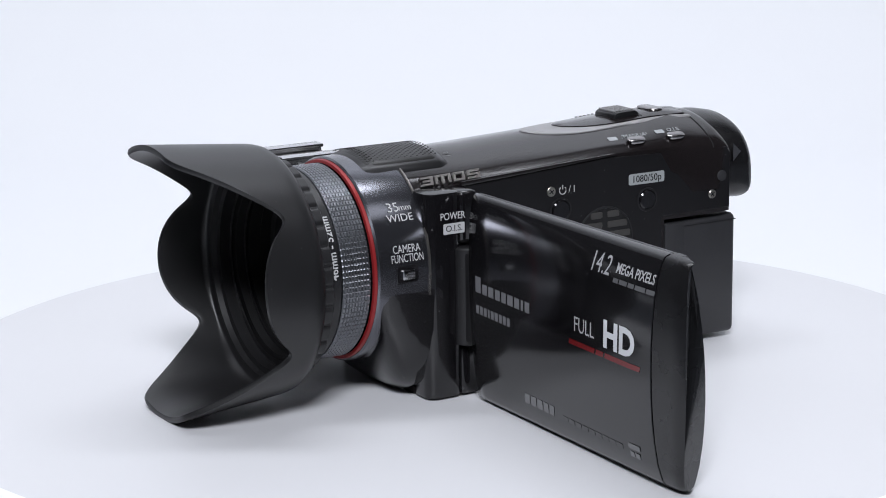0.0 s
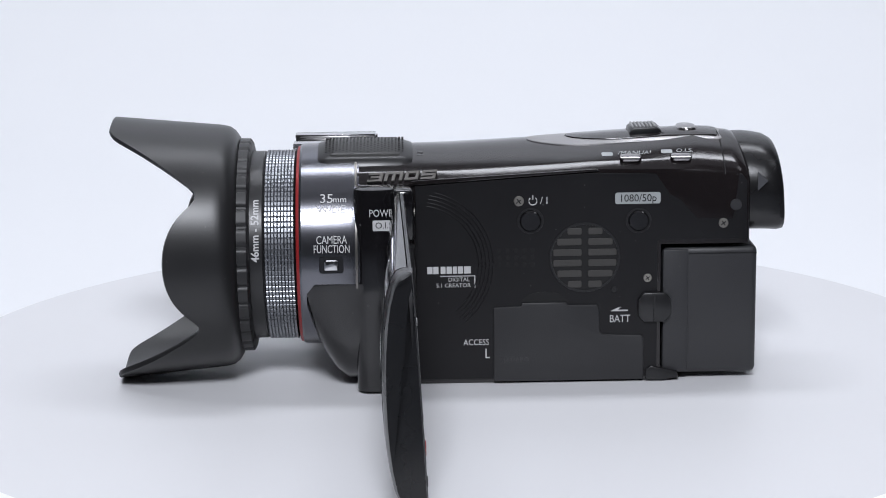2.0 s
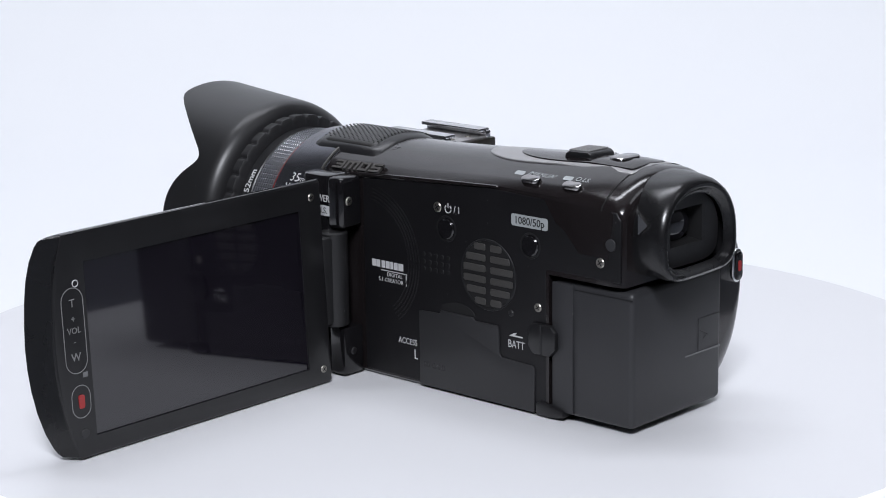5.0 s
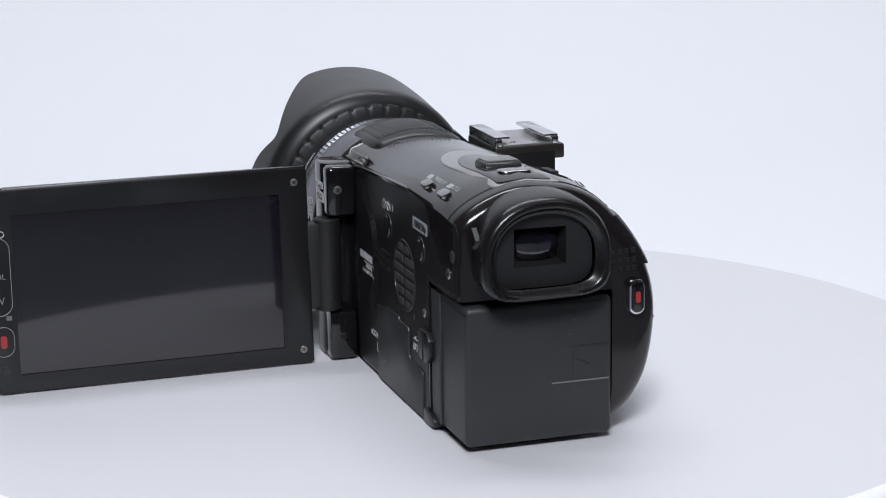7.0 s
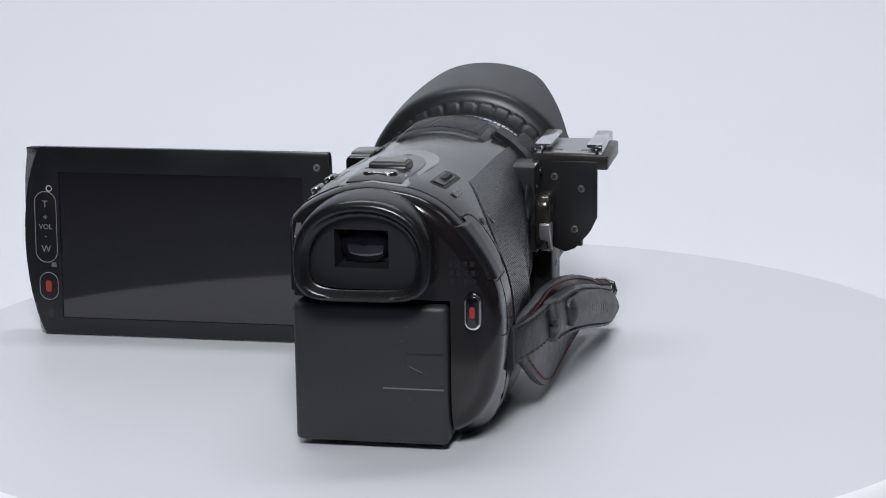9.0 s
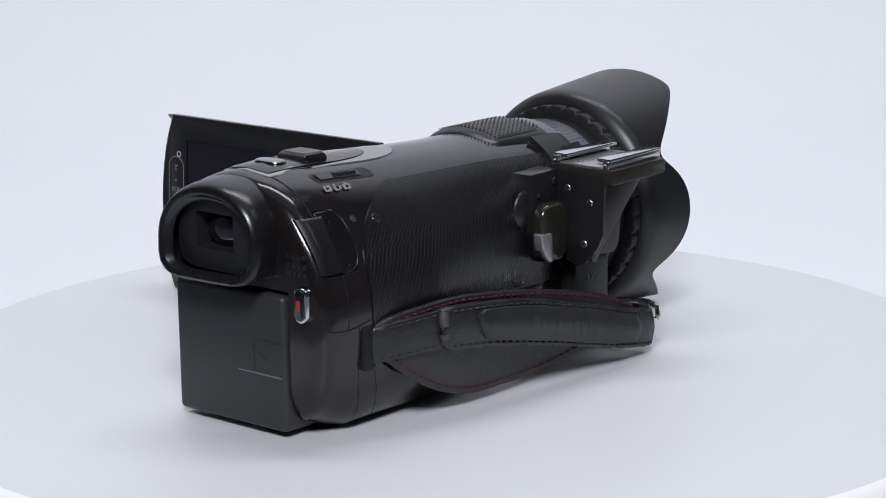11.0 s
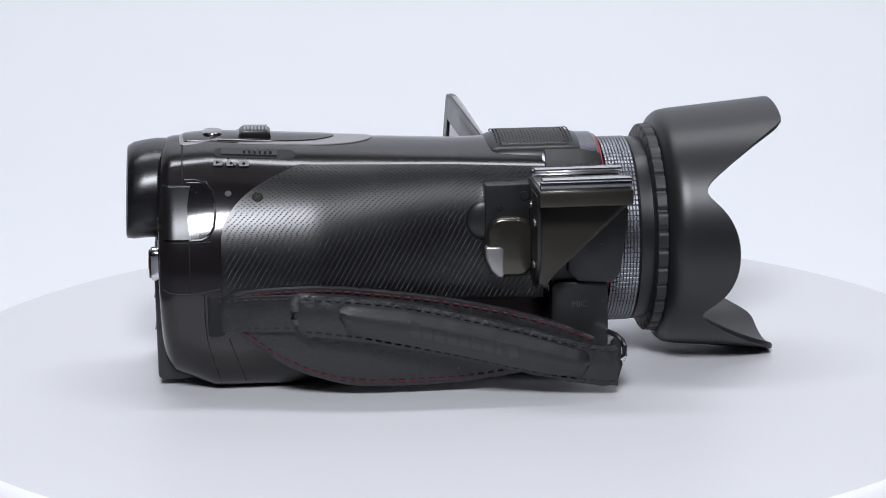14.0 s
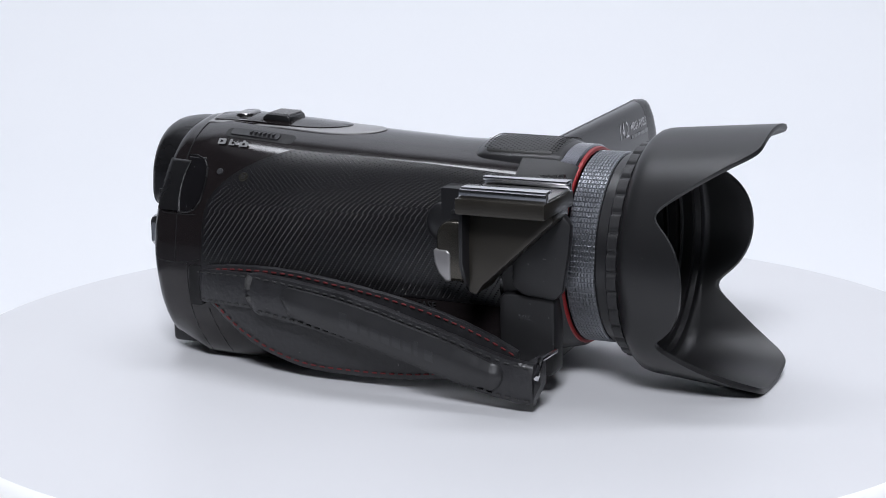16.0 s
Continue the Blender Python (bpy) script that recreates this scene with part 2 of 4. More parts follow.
# ---- the camcorder ----
# outline across the body (y, z) at three stations along it, round from the screen side's foot
SECTIONS = {
    27: [(24.6, 1.6), (25.5, 2.6), (25.5, 30), (25.5, 58), (25.2, 60), (22.5, 63.2), (18, 65.4), (12, 67.6), (5, 68.4), (-2, 67.4), (-8, 65), (-13.4, 62.2), (-17.4, 57.4), (-20, 50.5), (-21, 41.5), (-20.5, 32), (-20.5, 22), (-20, 12), (-18.5, 4), (-16, 1.6)],
    0: [(24.6, 1.6), (25.5, 2.6), (25.5, 30), (25.5, 60), (25.2, 61.4), (22.6, 63.4), (18.5, 65.4), (12, 67.5), (5, 68.3), (-2, 67.8), (-8, 66.5), (-13.8, 63.8), (-18.2, 59), (-21.4, 52), (-22.8, 43), (-23, 33), (-23, 23), (-22, 12), (-19.5, 4), (-16.5, 1.6)],
    -40: [(24.6, 1.6), (25.5, 2.6), (25.5, 30), (25.5, 62.6), (25.3, 64), (23, 65.8), (19, 67.3), (12, 69.4), (5, 70.1), (-2, 69.5), (-8, 68.2), (-14.4, 65), (-20, 60), (-24.8, 53), (-28.2, 44.6), (-30, 35), (-30, 25), (-28.4, 13), (-23.6, 4), (-17.5, 1.6)],
    -70: [(24.6, 1.6), (25.5, 2.6), (25.5, 30), (25.7, 62.4), (25.4, 63.6), (23.2, 65.8), (19, 68.4), (12, 71), (5, 71.8), (-2, 71.0), (-8, 69.8), (-14.4, 66.8), (-20, 61.2), (-25.4, 53.4), (-29, 45), (-30.4, 36), (-30, 25), (-28.4, 14), (-24, 5), (-18, 1.6)],
    -80: [(24.6, 1.6), (25.5, 2.6), (25.5, 30), (25.7, 61.8), (25.2, 63), (23, 65), (19, 67.4), (12, 70.2), (5, 71.2), (-2, 70.4), (-8, 69.0), (-14.4, 65.6), (-20, 60), (-25.4, 52.2), (-29, 44), (-30.2, 35), (-29.6, 26), (-27.6, 17), (-23, 9.5), (-18, 6.0)],
    -85: [(23.6, 3), (24, 4), (24, 30), (24, 58.8), (23.4, 60), (21.6, 61.6), (17.4, 63.4), (11.4, 65.4), (5, 66.2), (-1, 65.6), (-7, 63.8), (-12.6, 60), (-17.6, 55), (-22.6, 48), (-26, 41), (-26.6, 36), (-25.6, 30), (-23, 24), (-19.6, 19.5), (-16.8, 17)],
}
STATIONS = sorted(SECTIONS)


def section(x):
    x = min(max(x, STATIONS[0]), STATIONS[-1])
    for a, b in zip(STATIONS, STATIONS[1:]):
        if a <= x <= b:
            k = (x - a) / (b - a)
            if b <= -80:
                k = math.sqrt(max(0.0, 1 - (1 - k) ** 2))
            return [(p[0] * (1 - k) + q[0] * k, p[1] * (1 - k) + q[1] * k) for p, q in zip(SECTIONS[a], SECTIONS[b])]


def smooth_section(x, extra=3):
    """The section with its round side filled in between the marks."""
    s = section(x)
    out = list(s[:6])
    pts = s[5:]
    for i in range(len(pts) - 1):
        p0, p1, p2, p3 = pts[max(i - 1, 0)], pts[i], pts[i + 1], pts[min(i + 2, len(pts) - 1)]
        for k in range(1, extra + 1):
            t = k / extra
            out.append(tuple(0.5 * (2 * b + (c - a) * t + (2 * a - 5 * b + 4 * c - d) * t * t + (3 * b - a - 3 * c + d) * t ** 3)
                             for a, b, c, d in zip(p0, p1, p2, p3)))
    return out


def top_z(x, y):
    pts = [p for p in smooth_section(x) if p[1] > 50]
    pts = sorted(pts)
    for a, b in zip(pts, pts[1:]):
        if a[0] <= y <= b[0] and b[0] > a[0]:
            return a[1] + (b[1] - a[1]) * (y - a[0]) / (b[0] - a[0])
    return pts[-1][1] if y > pts[-1][0] else pts[0][1]


def side_y(x, z):
    """The grip side's y at a height."""
    pts = [p for p in smooth_section(x) if p[0] < -1]
    pts = sorted(pts, key=lambda p: p[1])
    for a, b in zip(pts, pts[1:]):
        if a[1] <= z <= b[1] and b[1] > a[1]:
            return a[0] + (b[0] - a[0]) * (z - a[1]) / (b[1] - a[1])
    return pts[0][0]


def build_body(cc):
    xs = [27, 24, 18, 10, 0, -8, -16, -24, -32, -40, -48, -55, -62, -70, -75, -80, -81.4, -82.6, -83.6, -84.3, -84.8, -85]
    bm = bmesh.new()
    ring_bridge(bm, [[(x, y, z) for y, z in smooth_section(x)] for x in xs])
    body = part("body", bm, SHELL, cc, "glossy charcoal plastic shell", 28)
    cut(body, box(-120, -59.5, -16.9, 40, -10, 42.0, 0))
    return body


def build_hood(cc):
    n = 240

    def reach(a):
        """How far the rim reaches forward: two long petals, two short round ones, turned a little."""
        psi = abs(((a - 3.5) % 180) - 90)
        if psi < 59:
            s = min(max((psi - 24) / 35, 0), 1)
            return 96.8 - 27.7 * s ** 0.95
        q = (90 - psi) / 31
        return 69.1 + 11.5 * max(0.0, 1 - q ** 2.2) ** 0.75
    raw = [reach(i * 360 / n) for i in range(n)]
    front = []
    for i in range(n):
        w = [(raw[(i + k) % n], math.exp(-(k / 3.2) ** 2)) for k in range(-8, 9)]
        front.append(sum(a * b for a, b in w) / sum(b for a, b in w))
    outer = [(60.6, 30.6), (61.2, 32.0), (62.2, 33.6), (63.6, 34.7), (65.2, 35.15), (66.6, 35.37)]

    def rad(x):
        return 35.5 + (x - 68) * 0.092
    bm = bmesh.new()
    rings = [[around(x, r, i * 360 / n, AXIS_Y + 0.6) for i in range(n)] for x, r in outer]
    for k in range(1, 9):
        rings.append([around(66.6 + (front[i] - 66.6) * k / 8, rad(66.6 + (front[i] - 66.6) * k / 8), i * 360 / n, AXIS_Y + 0.6) for i in range(n)])
    rings.append([around(front[i] + 0.35, rad(front[i]) - 0.8, i * 360 / n, AXIS_Y + 0.6) for i in range(n)])
    rings.append([around(front[i], rad(front[i]) - 1.6, i * 360 / n, AXIS_Y + 0.6) for i in range(n)])
    for k in range(7, -1, -1):
        rings.append([around(66.6 + (front[i] - 66.6) * k / 8, rad(66.6 + (front[i] - 66.6) * k / 8) - 1.7, i * 360 / n, AXIS_Y + 0.6) for i in range(n)])
    for x, r in ((66.2, 33.2), (66.0, 31.0), (64.4, 30.6), (64.2, 28.8), (61.5, 28.6), (60.6, 28.6)):
        rings.append([around(x, r, i * 360 / n, AXIS_Y + 0.6) for i in range(n)])
    ring_bridge(bm, rings + [rings[0]], caps=False)
    bmesh.ops.remove_doubles(bm, verts=bm.verts[:], dist=0.001)
    return part("lens_hood", bm, HOODM, cc, "matte black petal lens hood", 50)


def build_lens(cc):
    lens = part("lens_barrel", revolve([(26, 24), (26.2, 29.2), (28.6, 29.6), (42.6, 29.3), (43.2, 28.9), (43.2, 20)]), GUN, cc, "gunmetal lens barrel with white print")
    part("barrel_trim", revolve([(26.7, 29.4), (26.8, 29.8), (27.35, 29.8), (27.45, 29.4)], a0=-14, a1=96), MARKMETAL, lens, "bright silver trim line")
    part("red_ring", revolve([(42.9, 28.2), (43.0, 28.75), (44.0, 28.5), (44.2, 27.7)]), RED, lens, "thin red accent ring")
    # knurled focus ring
    bm = bmesh.new()
    teeth_n, rows_n = 112, 9
    na = teeth_n * 3
    rings = [[around(44.3, 26.6, i * 360 / na) for i in range(na)]]
    for k in range(rows_n):
        for f, up in ((0.02, 0), (0.22, 1), (0.8, 1)):
            x = 44.6 + 8.4 * (k + f) / rows_n
            rings.append([around(x, 27.3 + (0.3 if up and i % 3 else 0.0), (i + (0.0, -0.45, 0.45)[i % 3]) * 360 / na) for i in range(na)])
    rings += [[around(53.1, 27.3, i * 360 / na) for i in range(na)], [around(53.4, 26.4, i * 360 / na) for i in range(na)]]
    ring_bridge(bm, rings, caps=False)
    part("focus_ring", bm, RINGM, lens, "knurled aluminium focus ring", 20)
    # step-up adapter and the notched collar of the hood
    part("step_up_ring", revolve([(53.2, 24), (53.3, 27.1), (53.7, 27.4), (57.4, 27.4), (57.7, 27.0), (57.9, 24)]), SATIN, lens, "black step-up adapter ring")
    bm = bmesh.new()
    teeth = 34
    n = teeth * 10

    def notch(i):
        p = i % 10
        return 0.0 if p in (0, 1) else (0.65 if p in (3, 4, 5, 6, 7, 8) else 0.55)
    rows = [(57.2, 26.5, 0), (57.4, 29.8, 0.8), (57.9, 30.4, 1.0), (60.6, 30.5, 1.0), (61.0, 29.8, 0.8), (61.2, 26.5, 0)]
    ring_bridge(bm, [[around(x, r + f * notch(i), i * 360 / n) for i in range(n)] for x, r, f in rows], caps=False)
    part("hood_collar", bm, MATTE, lens, "notched black hood locking ring", 40)
    # inside: stepped black tube and the front glass
    part("inner_tube", revolve([(61.5, 28.6), (60.4, 27.6), (60.2, 25.6), (57, 25.4), (56.6, 24.4), (50, 24.0), (49.6, 22), (44, 20.5)]), INNER, lens, "ridged black inner tube")
    part("front_glass", revolve([(44.5, 21), (46.4, 16), (47.6, 10), (48.2, 4), (48.3, 0.02)], 64), LENSG, lens, "dark coated front lens element")
    return lens


def panel_x(y, z=28.0):
    return 12.2 - 0.018 * (y - 40) + 0.05 * (z - 34)


def build_screen(cc):
    """The swung-out screen: a rear face with the display, and a bowed glossy lid."""
    def edge_y(z):
        u = (z - 31.5) / 30
        return 138.3 - 4.6 * u * u - 1.0 * u ** 6 + 0.3 * u
    zs = [2.0, 2.6, 4, 8, 14, 20, 26, 32, 38, 44, 50, 55, 59, 60.6, 61.2]

    def lid_depth(z):
        u = (z - 31.6) / 29.6
        return 3.4 - 1.0 * u + 6.0 * max(0.0, 1 - u * u) ** 0.42
    # lid
    y_end = 128.5
    bm = bmesh.new()
    ys = [39.8, 40.4, 44, 60, 80, 100, 118, y_end - 0.2, y_end]
    rings = []
    for y in ys:
        end = 0.5 if y in (ys[0], ys[-1]) else 0.0
        k = 0.55 + 0.45 * min(1, (y - 39.8) / 80)
        front = [(panel_x(y, z) + 1.1 + (lid_depth(z) - 1.1) * k - end, y, z) for z in zs]
        rings.append([(panel_x(y, z) + 1.1, y, z) for z in zs[::-1]] + front)
    ring_bridge(bm, rings)
    screen = part("screen_lid", bm, GLOSS, cc, "swung-out screen with a glossy black lid", 40)
    # outer end cap
    bm = bmesh.new()
    rings = []
    for k in range(9):
        f = k / 8
        ring = []
        for side in (0, 1):
            for z in (zs if side else zs[::-1]):
                y = y_end + 0.35 + (edge_y(z) + (2.8 + 1.6 * max(0, (z - 40) / 21) if side else 0.0) - y_end - 0.35) * f
                d = (lid_depth(z) - 0.15) * (1 - 0.10 * max(0, (f - 0.5) / 0.5) ** 3)
                x0 = panel_x(y, z) + (0.3 * max(0, (f - 0.7) / 0.3) ** 2 if not side else 0)
                ring.append((x0 + (max(d, 1.6) if side else 0.05), y, 31.6 + (z - 31.6) * (1 - 0.02 * f ** 4)))
        rings.append(ring)
    ring_bridge(bm, rings)
    part("end_cap", bm, EYECUP, screen, "satin black rounded end cap", 40)
    # rear frame
    bm = bmesh.new()
    pts = [(39.6, 2.6), (40.4, 2.0)] + [(edge_y(z) - 0.4, z) for z in zs] + [(40.6, 61.2), (40.0, 60.6)]
    inner = [(48.5, 7.2), (126.6, 7.2), (126.6, 53.4), (48.5, 53.4)]
    ring_bridge(bm, [[(panel_x(y, z) + 1.4, y, z) for y, z in pts], [(panel_x(y, z) + 0.3, y, z) for y, z in pts],
                     [(panel_x(y, z), y + (0.4 if y < 80 else -0.4), 31.6 + (z - 31.6) * 0.985) for y, z in pts]])
    frame_ob = part("screen_frame", bm, SATIN, screen, "black screen frame with screws", 30)
    cutter = bmesh.new()
    ring_bridge(cutter, [[(panel_x(y, z) + d, y, z) for y, z in inner] for d in (-2, 0.7)])
    cut(frame_ob, cutter)
    bm = bmesh.new()
    ring_bridge(bm, [[(panel_x(y, z) + d, y, z) for y, z in inner] for d in (1.0, 0.55)])
    part("display", bm, SCREEN, screen, "dark switched-off display glass", 30)
    return screen


def build_hinge(cc):
    bm = prism(rounded(16, 27.6, 24, 34.4, 3.2), "z", 2.0, 61.0, 0.8)
    box(10.8, 17, 25.2, 34.3, 45.6, 60.8, 1.6, 3, bm=bm)
    box(10.8, 17, 26, 34.2, 2.0, 16.5, 1.0, bm=bm)
    housing = part("hinge_housing", bm, GLOSS, cc, "glossy black hinge housing beside the lens")
    bm = bmesh.new()
    n = 32
    ring_bridge(bm, [[(14.6 + r * math.cos(2 * math.pi * i / n), 33.8 + r * math.sin(2 * math.pi * i / n), z) for i in range(n)]
                     for z, r in ((17, 3.6), (17.4, 4.0), (44.6, 4.0), (45, 3.6))])
    box(12.2, 17.0, 33.5, 40.4, 18, 44, 0.8, bm=bm)
    part("hinge_pin", bm, RUBBER, housing, "matte black hinge")
    return housing


def build_battery(cc):
    bm = box(-87.4, -60.2, -16.3, 24.6, 3.3, 40.8, 1.6, 3)
    for v in bm.verts:
        if v.co.x < -80:
            v.co.x += 0.7 * (24.6 - v.co.y) / 41
    batt = part("battery", bm, BATTM, cc, "textured dark grey battery pack")
    return batt


def dee(hw, z0, z1, cy=5.0, n=40):
    """A capital D lying on its flat side: flat foot, round head."""
    out = []
    zc = z0 + (z1 - z0) * 0.42
    for i in range(n):
        a = 2 * math.pi * i / n
        c, s = math.cos(a), math.sin(a)
        if s >= 0:
            out.append((cy + hw * abs(c) ** 0.92 * (1 if c >= 0 else -1), zc + (z1 - zc) * s ** 0.95))
        else:
            out.append((cy + hw * abs(c) ** 0.45 * (1 if c >= 0 else -1), zc - (zc - z0) * abs(s) ** 0.55))
    return out


def build_eyepiece(cc):
    bm = bmesh.new()
    rows = [(-78, 17.2, 43.6, 70.4), (-84, 17.6, 43.4, 70.6), (-87.5, 17.9, 43.4, 70.2), (-90.5, 18.0, 43.2, 69.6), (-92.2, 17.4, 43.4, 68.6), (-92.6, 16.4, 44.2, 67.6),
            (-92.0, 15.4, 45.0, 66.6), (-90.4, 14.6, 45.6, 65.8), (-90.2, 13.8, 46.0, 65.0)]
    ring_bridge(bm, [[(x - 1.1 - 0.9 * (y - 5) / 18 - 1.6 * (70 - z) / 28 * min(1, (-78 - x) / 12), y - 0.6, z) for y, z in dee(hw, z0, z1)] for x, hw, z0, z1 in rows], caps=False)
    cup = part("eyecup", bm, EYECUP, cc, "soft black rubber viewfinder eyecup", 60)
    bm = bmesh.new()
    face = dee(14.2, 45.6, 65.4)
    ring_bridge(bm, [[(x, y, z) for y, z in face] for x in (-88.6, -90.0)])
    plate = part("eyepiece_plate", bm, MATTE, cup)
    cut(plate, box(-100, -80, -2.0, 12.2, 51.2, 61.2, 0))
    bm = bmesh.new()
    rect = [(-2.0, 51.2), (12.2, 51.2), (12.2, 61.2), (-2.0, 61.2)]
    ring_bridge(bm, [[(x, 5.1 + (y - 5.1) * k, 56.2 + (z - 56.2) * k) for y, z in rect] for x, k in ((-89.8, 1.0), (-85.5, 0.86))], caps=False)
    part("eyepiece_well", bm, INNER, cup)
    bm = bmesh.new()
    rings = []
    for k in range(7):
        r = 6.2 * math.cos(radians(15 * k))
        rings.append([(-85.4 - 2.4 * math.sin(radians(15 * k)), 5.1 + 1.12 * r * math.cos(2 * math.pi * i / 28), 56.2 + 0.8 * r * math.sin(2 * math.pi * i / 28)) for i in range(28)])
    ring_bridge(bm, rings[:-1] + [[(x, 5.1 + 0.1 * (y - 5.1), 56.2 + 0.1 * (z - 56.2)) for x, y, z in rings[-1]]])
    part("eyepiece_lens", bm, LENSG, cup, "small glass eyepiece lens")
    bm = bmesh.new()
    ring_bridge(bm, [[(-87.4, y, 62.0), (-87.4, y, 56.4), (-90.4, y - 0.1, 59.2)] for y in (21.4, 22.75)])
    part("arrow_mark", bm, DARKCHROME, cup, "small silver arrow mark")
    return cup


def ease(table, x):
    """Smooth values between the rows (x, value...) of a small table."""
    if x <= table[0][0]:
        return table[0][1:]
    for a, b in zip(table, table[1:]):
        if x <= b[0]:
            k = (x - a[0]) / (b[0] - a[0])
            return tuple(p + (q - p) * k for p, q in zip(a[1:], b[1:]))
    return table[-1][1:]


def smooth_table(table, step=2.0):
    """The same rows, closer together and rounded."""
    xs = [table[0][0] + step * i for i in range(int((table[-1][0] - table[0][0]) / step) + 1)]
    if xs[-1] < table[-1][0]:
        xs.append(table[-1][0])
    out = []
    for x in xs:
        near = [ease(table, x + d) for d in (-5, -2.5, 0, 2.5, 5)] if table[0][0] + 5 < x < table[-1][0] - 5 else [ease(table, x)]
        out.append((x, *[sum(v) / len(v) for v in zip(*near)]))
    return out


def ribbon(name, table, thick, material, parent, label="", puff=0.5, ragged=0.0):
    """A leather band along the grip side: rows of x, outer y, top z, foot z."""
    bm = bmesh.new()
    rings = []
    for x, y, zt, zb in smooth_table(table):
        zt += ragged * noise.noise((x * 0.4, 0, 1))
        zb += ragged * noise.noise((x * 0.4, 0, 7))
        zm, hh = (zt + zb) / 2, (zt - zb) / 2
        ring = []
        for u, d in ((-1, 0.5), (-0.97, 0.1), (-0.8, 0.0), (-0.4, -puff * 0.7), (0, -puff), (0.4, -puff * 0.7), (0.8, 0), (0.97, 0.1), (1, 0.5),
                     (0.97, 0.9), (0.5, 1.0), (-0.5, 1.0), (-0.97, 0.9)):
            ring.append((x, y + (d * thick if d >= 0 else d) + 0.15 * noise.noise((x * 0.15, u * 2, 3)), zm + u * hh))
        rings.append(ring)
    ring_bridge(bm, rings)
    return part(name, bm, material, parent, label, 60)


def stitches(name, path, material, parent, dash=1.7, gap=1.1, r=0.26):
    """Short thread dashes along a line of points."""
    bm = bmesh.new()
    pts = [Vector(p) for p in path]
    run, on, left = [], True, dash
    for a, b in zip(pts, pts[1:]):
        way, length, at = (b - a).normalized(), (b - a).length, 0.0
        while at < length:
            go = min(left, length - at)
            if on:
                run.append((a + way * at, a + way * (at + go)))
            at += go
            left -= go
            if left < 1e-6:
                on, left = not on, (gap if on else dash)
    for a, b in run:
        q = (b - a).to_track_quat("Z", "Y").to_matrix() if (b - a).length > 1e-6 else Matrix.Identity(3)
        rings = []
        for p, k in ((a, 0.5), (a.lerp(b, 0.2), 1), (a.lerp(b, 0.8), 1), (b, 0.5)):
            rings.append([p + q @ Vector((k * r * math.cos(i * math.pi / 2.5), k * r * math.sin(i * math.pi / 2.5), 0)) for i in range(5)])
        ring_bridge(bm, rings)
    return part(name, bm, material, parent)


